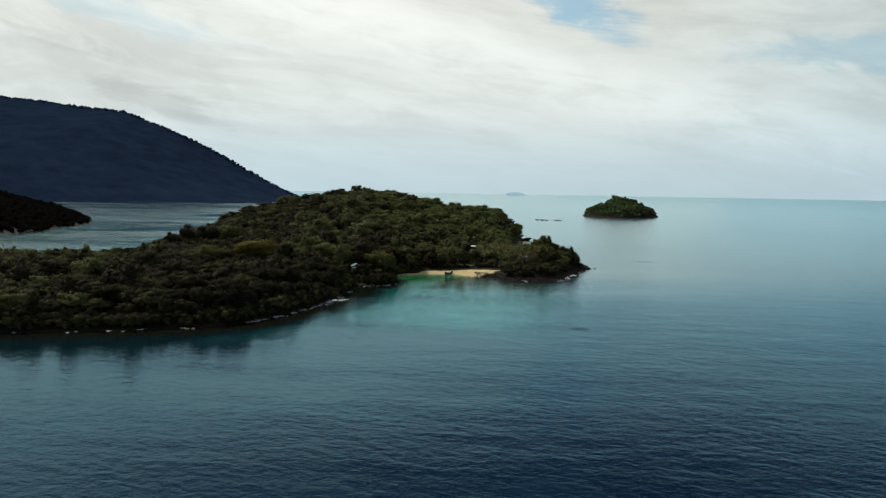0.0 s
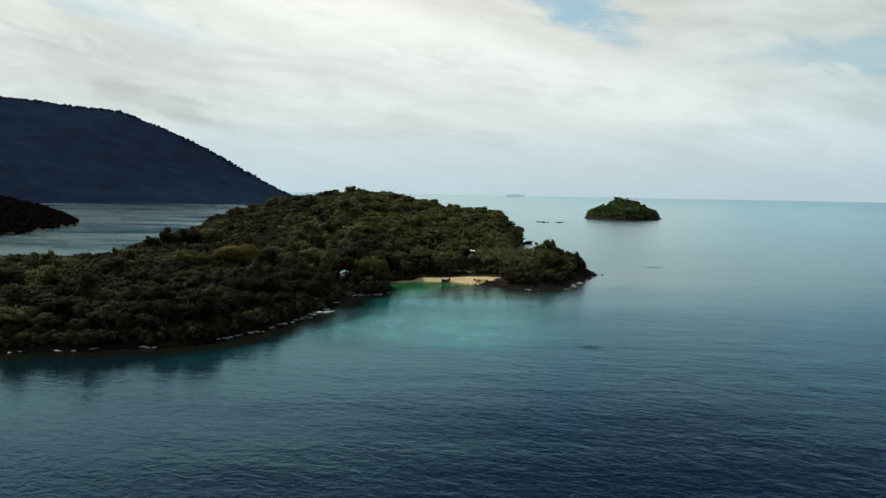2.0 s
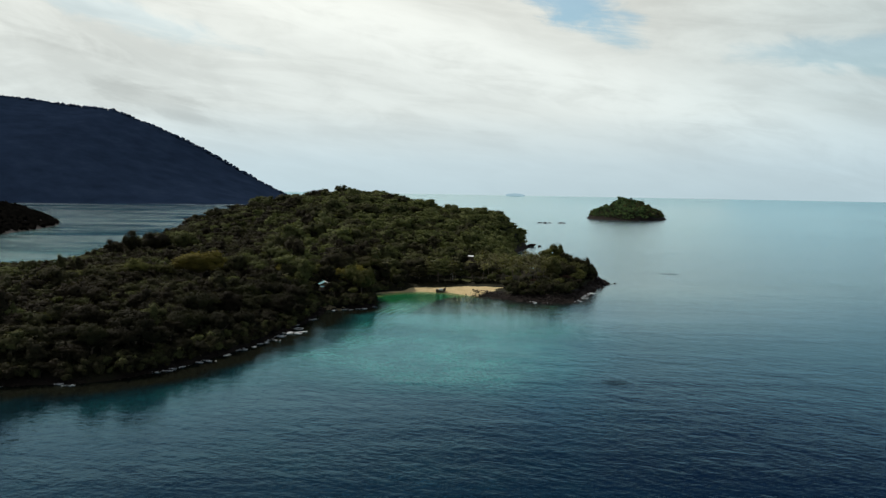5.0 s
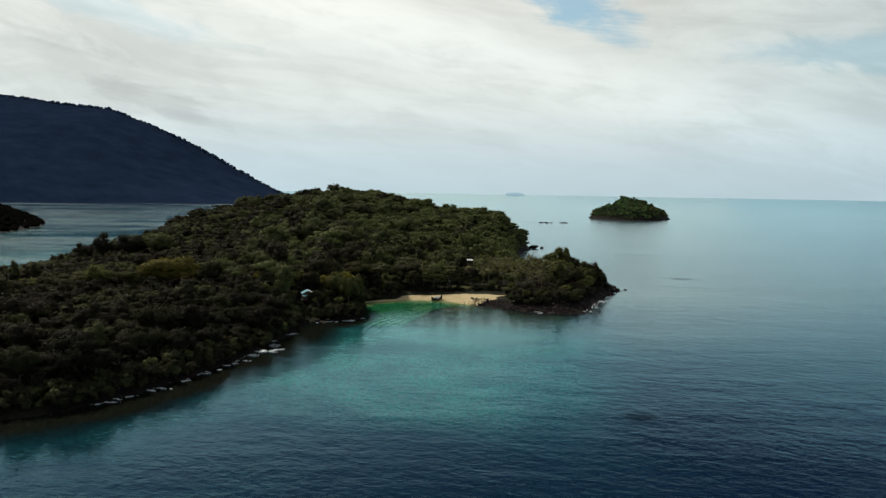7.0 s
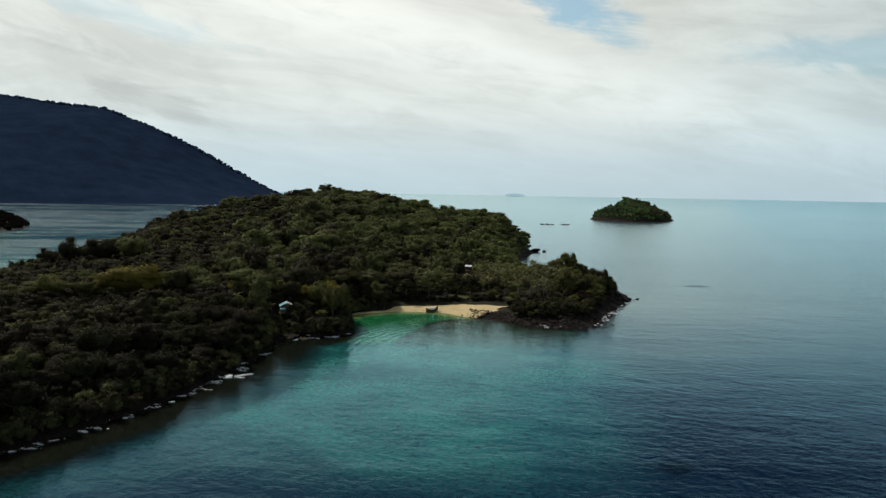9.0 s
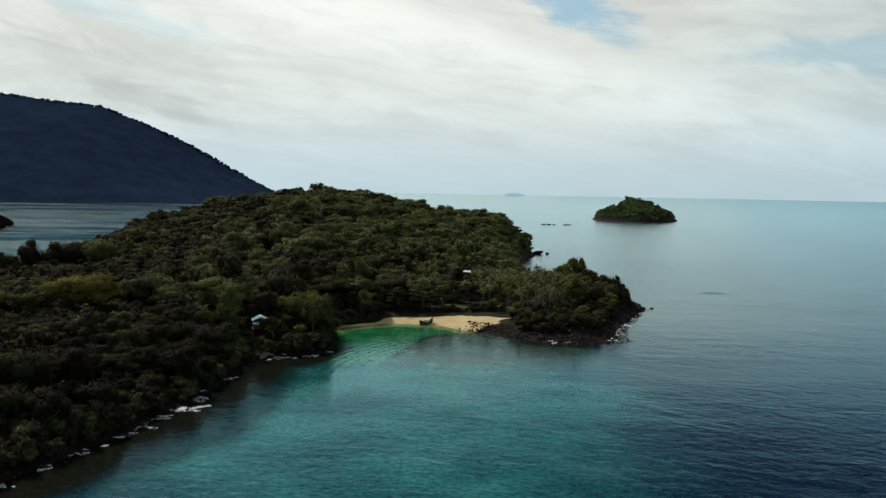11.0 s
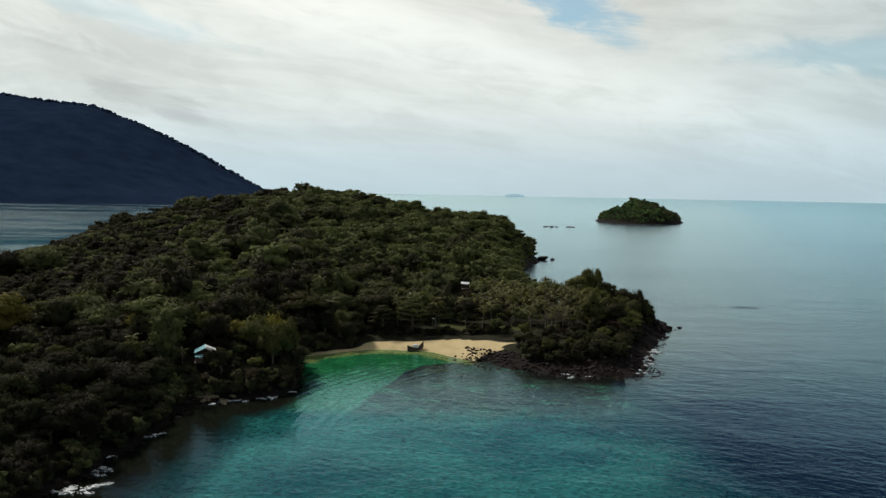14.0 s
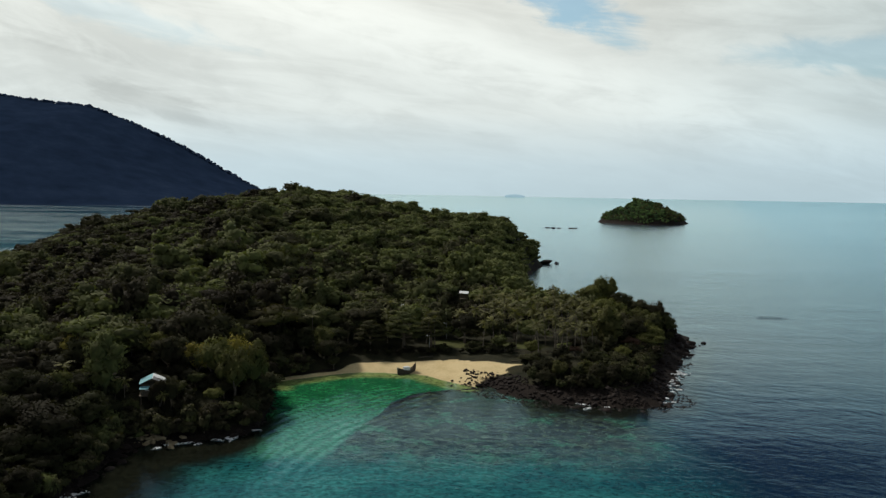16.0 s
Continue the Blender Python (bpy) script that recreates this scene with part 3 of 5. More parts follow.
def crown_lobes(rng, kind):
    """Lobes of a crown one unit wide and roughly one high, standing on z = 0."""
    if kind == "round":
        out = [(0, 0, 0.50, 0.34, 0.30)]
        for i in range(11):
            t, up = 2.4 * i + rng.uniform(-0.4, 0.4), rng.uniform(0.05, 0.95)
            q = 0.36 * math.sqrt(1 - up * up * 0.85) * rng.uniform(0.85, 1.15)
            out.append((q * math.cos(t), q * math.sin(t), 0.40 + 0.42 * up * rng.uniform(0.8, 1.1), rng.uniform(0.10, 0.19), rng.uniform(0.09, 0.15)))
    elif kind == "tall":
        out = [(rng.uniform(-0.1, 0.1), rng.uniform(-0.1, 0.1), z, r, 0.24) for z, r in ((0.30, 0.26), (0.54, 0.28), (0.78, 0.22), (0.96, 0.15))]
        out += [(0.27 * math.cos(2.4 * i), 0.27 * math.sin(2.4 * i), rng.uniform(0.3, 0.9), rng.uniform(0.10, 0.16), 0.12) for i in range(7)]
    elif kind == "tiered":
        out = [(q * math.cos(2.4 * i + 9 * z), q * math.sin(2.4 * i + 9 * z), z + rng.uniform(-0.03, 0.03), rng.uniform(0.13, 0.18), 0.045)
               for z, n, q in ((0.30, 7, 0.36), (0.47, 7, 0.34), (0.63, 6, 0.29), (0.79, 5, 0.20), (0.92, 2, 0.06)) for i in range(n)]
    else:  # flat spreading umbrella
        out = [(0.44 * math.sqrt((i + 0.5) / 11) * math.cos(2.4 * i), 0.44 * math.sqrt((i + 0.5) / 11) * math.sin(2.4 * i), rng.uniform(0.45, 0.70), rng.uniform(0.13, 0.22), rng.uniform(0.07, 0.12)) for i in range(11)]
    return out


def limb(a, b, r0, r1, sides=6):
    """A tapered round bar from a to b."""
    a, b = np.array(a, float), np.array(b, float)
    w = (b - a) / (np.linalg.norm(b - a) + 1e-9)
    u = np.cross(w, (0.3, 0.9, 0.1))
    u /= np.linalg.norm(u)
    q = np.cross(w, u)
    t = np.arange(sides) * 2 * math.pi / sides
    ring = np.cos(t)[:, None] * u + np.sin(t)[:, None] * q
    v = np.concatenate([a + ring * r0, b + ring * r1])
    i = np.arange(sides)
    j = (i + 1) % sides
    f = np.concatenate([np.stack([i, j, j + sides], 1), np.stack([i, j + sides, i + sides], 1),
                        np.stack([np.zeros(sides - 2, int) + sides, i[1:-1] + sides, i[2:] + sides], 1)])
    return v, f


def join(pieces):
    vs, fs, n = [], [], 0
    for v, f in pieces:
        vs.append(v)
        fs.append(f + n)
        n += len(v)
    return np.concatenate(vs), np.concatenate(fs)


RNG = np.random.default_rng(7)
KINDS = ["round", "round", "round", "round", "flat", "tall"]


def part_mesh(name, me, parent, label=""):
    ob = new(name, me)
    ob.parent = parent
    if label:
        ob["label"] = label
    return ob


def make_tree(kind, leaf_mat, label, rng, leaves=1700, size=0.048):
    """A broadleaf tree one unit wide: trunk with limbs, and a crown."""
    top = new("tree")
    lobes = crown_lobes(rng, kind)
    bars = [limb((0, 0, -0.15), (0.02, 0.01, 0.45), 0.045, 0.028)]
    for l in lobes[1:5]:
        bars.append(limb((0.01, 0.0, 0.15 + 0.1 * rng.random()), (l[0] * 0.9, l[1] * 0.9, l[2]), 0.022, 0.010, 5))
    v, f = join(bars)
    part_mesh("trunk", tri_mesh("trunk", v, f, BARK), top)
    v, f, n = leaf_shell(rng, lobes, leaves, size)
    part_mesh("crown", tri_mesh("crown", v, f, leaf_mat, np.full(len(v), 0.45), normals=n), top)
    return tagged(top, label, "tree", "trees along the shore")


LABELS = {"round": "dense dark green broadleaf tree on the wooded shore", "tall": "tall narrow dark green tree in the coastal forest",
          "flat": "spreading flat-topped green tree in the coastal forest"}
PROTO = [make_tree(kind, LEAF, LABELS[kind], RNG) for kind in KINDS for _ in range(2)]
OLIVE = [make_tree(kind, LEAF_OLIVE, "sunlit olive-green broadleaf tree above the rocky shore", RNG) for kind in ("round", "flat", "round", "tall")]
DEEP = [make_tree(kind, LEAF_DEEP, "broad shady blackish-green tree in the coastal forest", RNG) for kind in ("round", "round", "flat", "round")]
BIG_PROTO = [leaf_shell(RNG, crown_lobes(RNG, kind), 520, 0.064) for kind in KINDS for _ in range(3)]
NEAR_PROTO = [leaf_shell(RNG, crown_lobes(RNG, kind), 420, 0.068) for kind in KINDS for _ in range(3)]
MID_PROTO = [leaf_shell(RNG, crown_lobes(RNG, kind), 250, 0.088) for kind in KINDS for _ in range(3)]
FAR_PROTO = [leaf_shell(RNG, crown_lobes(RNG, kind), 120, 0.125) for kind in KINDS for _ in range(3)]


def scatter(x0, x1, y0, y1, gap, rng):
    """Jittered grid of planting places."""
    gx, gy = np.meshgrid(np.arange(x0, x1, gap), np.arange(y0, y1, gap))
    gx = gx + rng.uniform(-0.48, 0.48, gx.shape) * gap
    gy = gy + rng.uniform(-0.48, 0.48, gy.shape) * gap
    return gx.ravel(), gy.ravel()


HOUSES = [(-46.0, 413.5, 3.9), (21.4, 551.0, 4.5), (0.0, 513.0, 3.0)]


def planting():
    x, y = scatter(-300, 110, 190, 845, 5.3, RNG)
    d = inside_distance(RING, x, y)
    ok = (d > 1.2) & (beach_mask(x, y, d) < 0.1) & (lawn_mask(x, y, d) < 0.35)
    ok &= (shelf_mask(x, y, d) < 0.5) & ~((x > -13) & (x < 15) & (y > 466) & (y < 487))
    for hx, hy, hr in HOUSES:
        ok &= (np.hypot(x - hx, y - hy) > hr) & ~((np.abs(x - hx) < 1.6) & (y < hy) & (y > hy - 6))
    ok &= np.hypot(x + 98, y - 409) > 10.5
    toward, beside = -0.67 * (x + 46) + 0.74 * (y - 413.5), 0.74 * (x + 46) + 0.67 * (y - 413.5)
    ok &= ~((toward > 0) & (toward < 10) & (np.abs(beside) < 3.6))
    ok &= ~((x > -53) & (x < -44) & (y > 405.5) & (y < 414))
    ok &= ~((np.abs(x - 21) < 4) & (y > 526) & (y < 551)) & ~((np.abs(x) < 2.5) & (y > 494) & (y < 513)) & ~((np.abs(x - 20.5) < 5) & (y > 510) & (y < 550))
    ok &= ~((x > 11) & (x < 36) & (y > 440) & (y < 480))
    ok &= ~((x > 30) & (x < 58) & (y > 460) & (y < 522) & (np.random.default_rng(14).random(len(x)) < 0.75))
    ok &= ~((bell(x, y, 42, 498, 16, 24) > 0.4) & (np.random.default_rng(13).random(len(x)) < 0.35))
    x, y, d = x[ok], y[ok], d[ok]
    return x, y, d, land_height(x, y, d)


def build_forest():
    x, y, d, z = planting()
    rng = np.random.default_rng(11)
    size = rng.uniform(4.2, 8.8, len(x)) * np.where(rng.random(len(x)) < 0.14, 1.6, 1.0)
    size = np.where((np.abs(x - 20.5) < 6.5) & (y > 488) & (y < 551), np.minimum(size, 5.0), size)
    size = np.where((x < -92) & (y > 400) & (y < 640), np.minimum(size, 8.0), size)
    size *= np.where((x > -92) & (x < -32) & (y > 425) & (y < 570), 1.3, 1.0)
    toward, beside = -0.67 * (x + 46) + 0.74 * (y - 413.5), 0.74 * (x + 46) + 0.67 * (y - 413.5)
    clear = (toward > 0) & (toward < 17) & (np.abs(beside) < 6.5)
    size = np.where(clear, np.minimum(size, 4.2), size)
    size = np.where((x > -45) & (x < -25) & (y > 404) & (y < 424), np.minimum(size, 4.4), size)
    size = np.where(np.hypot(x + 92, y - 398) < 24, np.minimum(size, 5.5), size)
    size *= np.where(d < 5, 0.75, 1.0) * np.where((x > 78) & (y < 540), 0.75, 1.0)
    # the low western tail, whose trees thin out towards the channel
    cap = 20.0 - 0.095 * (y - 380) + 0.4 * np.maximum(0, x + 160 + 0.45 * (y - 410))
    size = np.where((x < -130) & (y > 370) & (y < 600), np.minimum(size, np.maximum(2.6, (cap - z) / 0.95)), size)
    # the point's outline steps down seaward from its crest
    cap = np.interp(x, [50, 56, 63, 69, 73, 76, 82, 86, 90], [17, 15.5, 17.5, 19.5, 15.5, 13.0, 12.5, 9, 5.5])
    size = np.where((x > 50) & (y < 548), np.minimum(size, np.maximum(2.0, (cap - z) / 0.95)), size)
    size = np.where((x > 32) & (y < 478), np.minimum(size, 5.0), size)
    # the shore strip that the drone passes nearest: single trees
    near = (x > -100) & (x < 100) & (y > 268) & (y < 520)
    order = np.where(near)[0]
    order = order[np.argsort(d[order])][:290]
    single = np.zeros(len(x), bool)
    single[order] = True
    used = set()
    for i in order:
        pick = rng.random()
        # near shore and point front get mostly dark leaves, standing for their shade
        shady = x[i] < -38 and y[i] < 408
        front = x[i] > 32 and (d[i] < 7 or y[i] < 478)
        # lighter leaves on the point stand for the light falling there
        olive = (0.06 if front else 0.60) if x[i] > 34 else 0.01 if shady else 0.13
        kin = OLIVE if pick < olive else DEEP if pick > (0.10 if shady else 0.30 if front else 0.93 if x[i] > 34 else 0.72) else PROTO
        proto = kin[rng.integers(len(kin))]
        s, h = size[i] * 1.05, size[i] * rng.uniform(0.75, 1.05) * (1.18 if rng.random() < 0.2 and d[i] > 5 and x[i] < 55 and not clear[i] else 1.0)
        lift = 0.02 * h
        m = Matrix.LocRotScale((x[i], y[i], z[i] + lift), Euler((rng.uniform(-0.1, 0.1), rng.uniform(-0.1, 0.1), rng.uniform(0, 6.28))), (s, s, h))
        if proto.name not in used:
            used.add(proto.name)
            proto.matrix_basis = m
        else:
            c = copy_thing(proto, Matrix())
            c.matrix_basis = m
    # the rest of the wood
    vs, fs, ts, ns, n = [], [], [], [], 0
    for i in np.where(~single)[0]:
        kin = rng.integers(len(FAR_PROTO) - (3 if y[i] > 600 else 0))
        v, f, q = (FAR_PROTO if (y[i] > 505 and size[i] < 9) or x[i] < -0.57 * y[i] - 15 else NEAR_PROTO if y[i] < 450 and size[i] < 9 and x[i] > -130 else MID_PROTO if y[i] > 505 or size[i] < 9 else BIG_PROTO)[kin]
        a = rng.uniform(0, 6.28)
        s, h = size[i] * 1.12, size[i] * rng.uniform(0.70, 1.0) * (1.35 if rng.random() < 0.20 and y[i] < 640 and d[i] > 6 and -95 < x[i] < 55 and not clear[i] and not (abs(x[i] - 20.5) < 7 and 485 < y[i] < 555) else 1.0)
        w = np.stack([(v[:, 0] * math.cos(a) - v[:, 1] * math.sin(a)) * s + x[i], (v[:, 0] * math.sin(a) + v[:, 1] * math.cos(a)) * s + y[i], v[:, 2] * h + z[i] - 0.3], 1)
        vs.append(w)
        fs.append(f + n)
        pick = rng.random()
        # tint also paints light and shade: hill and point lighter, western slopes darker
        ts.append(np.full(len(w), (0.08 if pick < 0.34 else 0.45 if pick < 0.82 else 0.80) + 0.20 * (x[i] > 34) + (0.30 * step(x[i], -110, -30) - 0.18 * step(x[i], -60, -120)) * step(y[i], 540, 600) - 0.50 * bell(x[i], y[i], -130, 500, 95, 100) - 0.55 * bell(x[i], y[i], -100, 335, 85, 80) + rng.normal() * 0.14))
        ns.append(np.stack([q[:, 0] * math.cos(a) - q[:, 1] * math.sin(a), q[:, 0] * math.sin(a) + q[:, 1] * math.cos(a), q[:, 2]], 1))
        n += len(w)
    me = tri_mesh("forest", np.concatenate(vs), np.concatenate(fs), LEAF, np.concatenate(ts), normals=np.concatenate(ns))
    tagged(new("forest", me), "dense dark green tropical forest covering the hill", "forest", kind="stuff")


build_forest()


# ---------------- far land: mountain, dark headland, islet, rocks, hazy island ----------------
def blob_wood(name, x, y, z, size, rng, mat, label, leaves=0):
    """Many small uneven crowns joined into one far wood."""
    if leaves:
        protos = [leaf_shell(rng, crown_lobes(rng, k)[:7], leaves, 1.75 / leaves ** 0.5) for k in ("round", "round", "round", "flat")]
    else:
        protos = [(ICO1[0] * rng.uniform(0.8, 1.1, (len(ICO1[0]), 1)) * (0.5, 0.5, 0.42) + (0, 0, 0.10), ICO1[1], ICO1[0] * 0.12 + (0, -0.3, 0.8)) for _ in range(8)]
    vs, fs, ts, ns, n = [], [], [], [], 0
    for i in range(len(x)):
        v, f, q = protos[rng.integers(len(protos))]
        a = rng.uniform(0, 6.28)
        s, h = size[i], size[i] * rng.uniform(0.8, 1.4)
        vs.append(np.stack([(v[:, 0] * math.cos(a) - v[:, 1] * math.sin(a)) * s + x[i], (v[:, 0] * math.sin(a) + v[:, 1] * math.cos(a)) * s + y[i], v[:, 2] * h + z[i]], 1))
        fs.append(f + n)
        ns.append(np.stack([q[:, 0] * math.cos(a) - q[:, 1] * math.sin(a), q[:, 0] * math.sin(a) + q[:, 1] * math.cos(a), q[:, 2]], 1))
        ts.append(np.full(len(v), 0.45 + rng.normal() * 0.2))
        n += len(v)
    me = tri_mesh(name, np.concatenate(vs), np.concatenate(fs), mat, np.concatenate(ts), normals=np.concatenate(ns))
    return tagged(new(name, me), label, "forest", kind="stuff")


def mountain_height(x, y):
    """A long wooded slope that falls to the sea on its seaward end."""
    crest = 338 + np.where(x < -1300, 0.115, 0.46) * (-1300 - x)
    crest = np.where(x > -1000, 200 + (-1000 - x) * 0.46, crest)
    crest = crest + 22 * np.exp(-((x + 1060) / 210) ** 2)
    front = 2300 + 0.55 * (x + 800)
    s = np.clip((y - front) / (3186 - front), 0, 1)
    return np.maximum(crest, 0) * s ** 0.85 * step(y, 3620, 3190) + 5 * waves(x, y, 70) * s


def build_mountain():
    xs, ys = np.arange(-3300, -480, 24.0), np.concatenate([np.arange(1400, 3300, 20.0), np.arange(3300, 4300, 90.0)])
    gx, gy = np.meshgrid(xs, ys)
    z = mountain_height(gx, gy) + np.where(gy > 2600, 2.0, 0.0) * step(mountain_height(gx, gy), 5, 40) - 1
    rng = np.random.default_rng(5)
    z = z + rng.uniform(-1.2, 1.2, z.shape) * step(z, 3, 12)
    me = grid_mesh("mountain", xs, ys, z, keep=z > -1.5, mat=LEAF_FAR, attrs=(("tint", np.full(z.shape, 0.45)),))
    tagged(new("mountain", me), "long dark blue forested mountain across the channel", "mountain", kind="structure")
    x, y = scatter(-2500, -520, 3186, 3216, 10, rng)
    z = mountain_height(x, y)
    ok = (z > 4) & (rng.random(len(x)) < 0.95)
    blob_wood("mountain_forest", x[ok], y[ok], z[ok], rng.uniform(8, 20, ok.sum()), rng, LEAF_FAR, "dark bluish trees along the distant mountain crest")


build_mountain()


def build_dark_point():
    ring = rounded([(-474, 1050), (-440, 900), (-436, 765), (-600, 640), (-1000, 700), (-1100, 1200), (-800, 1350), (-560, 1180)], 6)
    xs, ys = np.arange(-1110, -420, 12.0), np.arange(620, 1370, 12.0)
    gx, gy = np.meshgrid(xs, ys)

    def h(x, y):
        d = inside_distance(ring, x, y)
        return np.where(d > 0, 10 * (1 - np.exp(-d / 20)) + 0.25 * np.maximum(d - 10, 0), d * 0.3), d
    z, d = h(gx, gy)
    tagged(new("far_point_ground", grid_mesh("far_point_ground", xs, ys, z, keep=d > -12, mat=ROCK)), "dark wooded point of land across the channel", "ground", kind="structure")
    rng = np.random.default_rng(3)
    x, y = scatter(-760, -425, 700, 1250, 7, rng)
    z, d = h(x, y)
    ok = d > 2
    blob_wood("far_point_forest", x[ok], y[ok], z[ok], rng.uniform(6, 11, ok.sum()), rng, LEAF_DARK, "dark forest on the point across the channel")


build_dark_point()


def build_islet():
    ring = rounded([(293, 1635), (322, 1570), (370, 1545), (425, 1590), (462, 1690), (440, 1760), (370, 1770), (312, 1720)], 6)
    xs, ys = np.arange(277, 490, 4.0), np.arange(1530, 1790, 4.0)
    gx, gy = np.meshgrid(xs, ys)

    def h(x, y):
        d = inside_distance(ring, x, y)
        dome = 31 * (1 - np.exp(-np.maximum(d, 0) / 34)) + 9 * bell(x, y, 369, 1688, 15, 30) + 6 * bell(x, y, 396, 1690, 20, 40) + 2.2 * waves(x, y, 7, 0.5) * (1 - np.exp(-np.maximum(d, 0) / 8))
        return np.where(d > 0, dome, d * 0.3), d
    z, d = h(gx, gy)
    tagged(new("islet", grid_mesh("islet", xs, ys, z, keep=d > -6, mat=GROUND, attrs=(("shelf", step(d, 9, 5)),))), "small dome-shaped rocky islet out at sea", "islet", kind="structure")
    rng = np.random.default_rng(9)
    x, y = scatter(285, 480, 1540, 1780, 3.7, rng)
    z, d = h(x, y)
    ok = (d > 5.0 + 3 * waves(x, y, 6, 2.0)) & (waves(x, y, 9, 1.0) > -0.62 - 0.5 * step(x, 400, 380)) & (y < 1725)
    x, y, z = x[ok], y[ok], z[ok]
    size = rng.uniform(2.6, 5.6, len(x)) * np.where(rng.random(len(x)) < 0.08, 1.6, 1.0) * np.where(np.hypot(x - 369, y - 1690) < 5, 1.6, 1.0)
    # the islet's lit left and shaded right are put into two leaf colours
    shady = rng.random(len(x)) < 0.15 + 0.55 * step(x, 365, 420)
    blob_wood("islet_forest", x[~shady], y[~shady], z[~shady], size[~shady], rng, LEAF_ISLET, "green trees and scrub covering the small islet", 44)
    blob_wood("islet_thicket", x[shady], y[shady], z[shady], size[shady], rng, LEAF, "brownish-green trees on the small islet, coloured dark for its shaded side", 44)


build_islet()


def rock_mesh(rng, name="rock"):
    v = ICO2[0] * rng.uniform(0.72, 1.12, (len(ICO2[0]), 1))
    v = v * (1.0, rng.uniform(0.6, 0.9), rng.uniform(0.45, 0.7))
    return tri_mesh(name, v, ICO2[1], ROCK)


ROCKS = [rock_mesh(RNG) for _ in range(8)]


def put_rock(x, y, z, s, rng, label, group, lying=1.0):
    ob = new("rock", ROCKS[rng.integers(len(ROCKS))])
    ob.matrix_basis = Matrix.LocRotScale((x, y, z), Euler((rng.uniform(-0.3, 0.3), rng.uniform(-0.3, 0.3), rng.uniform(0, 6.28))), (s, s * rng.uniform(0.7, 1.1), s * lying * rng.uniform(0.6, 1.1)))
    return tagged(ob, label, "rock", group)


def build_far_bits():
    rng = np.random.default_rng(21)
    for x, s in ((166, 5), (174, 7), (181, 4), (199, 6), (206, 4)):
        put_rock(x, 1377 + rng.uniform(-6, 6), 0.2, s, rng, "low dark rock awash in the open sea", "rocks in the open sea", 0.35)
    v = ICO2[0] * (66, 30, 16) * RNG.uniform(0.9, 1.06, (len(ICO2[0]), 1)) + (445, 4880, 29)
    ob = new("far_island", tri_mesh("far_island", v, ICO2[1], HAZE_ROCK, smooth=True))
    tagged(ob, "pale blue hazy island on the horizon", "island", kind="structure")


build_far_bits()


# ---------------- shore rocks, foam and scrub ----------------
def on_shore(x0, x1, y0, y1, lo, hi, count, rng):
    """Random places in a stretch of the plan whose distance inland lies between lo and hi."""
    x, y = rng.uniform(x0, x1, count * 60), rng.uniform(y0, y1, count * 60)
    d = inside_distance(RING, x, y)
    ok = np.where((d > lo) & (d < hi))[0][:count]
    return x[ok], y[ok], d[ok], land_height(x[ok], y[ok], d[ok])


def build_rocks():
    rng = np.random.default_rng(31)
    label = "dark weathered volcanic rock on the rocky shore"
    for box, lo, hi, count, s0, s1 in (((19, 70, 428, 464), -3, 7.5, 130, 0.35, 1.3), ((64, 100, 434, 530), -1.8, 4.5, 45, 0.8, 2.0),
                                       ((-70, -24, 290, 430), -2.0, 1.5, 50, 0.6, 1.4), ((84, 97, 494, 530), -0.5, 5, 16, 1.8, 3.4),
                                       ((8, 26, 442, 456), -4, 3, 22, 0.3, 0.8)):
        x, y, d, z = on_shore(*box, lo, hi, count, rng)
        for i in range(len(x)):
            s = rng.uniform(s0, s1) * rng.uniform(0.6, 1.0)
            put_rock(x[i], y[i], max(z[i], -0.25) + 0.15 * s, s, rng, label, "shore rocks")
    put_rock(100.5, 514, 0.1, 1.3, rng, "lone dark rock awash off the point", "shore rocks", 0.6)
    put_rock(86, 803, 1.0, 5.5, rng, "large dark boulder at the foot of the wooded hill", "shore rocks", 0.6)
    put_rock(94, 804, 0.3, 2.6, rng, "dark rock awash below the wooded hill", "shore rocks")
    # small stones between the boulders
    vs, fs, n = [], [], 0
    for box, lo, hi, count in (((19, 74, 432, 464), -6, 8, 1300), ((64, 98, 440, 530), -3, 5, 500), ((-140, -24, 262, 440), -1.2, 1.2, 900)):
        x, y, d, z = on_shore(*box, lo, hi, count, rng)
        for i in range(len(x)):
            s = rng.uniform(0.14, 0.55)
            v = ICO1[0] * rng.uniform(0.7, 1.1, (len(ICO1[0]), 1)) * (s, s, s * 0.6) + (x[i], y[i], max(z[i], -0.2) + 0.1)
            vs.append(v)
            fs.append(ICO1[1] + n)
            n += len(v)
    tagged(new("stones", tri_mesh("stones", np.concatenate(vs), np.concatenate(fs), ROCK)), "dark loose stones strewn over the rocky shore", "stones", kind="stuff")


build_rocks()


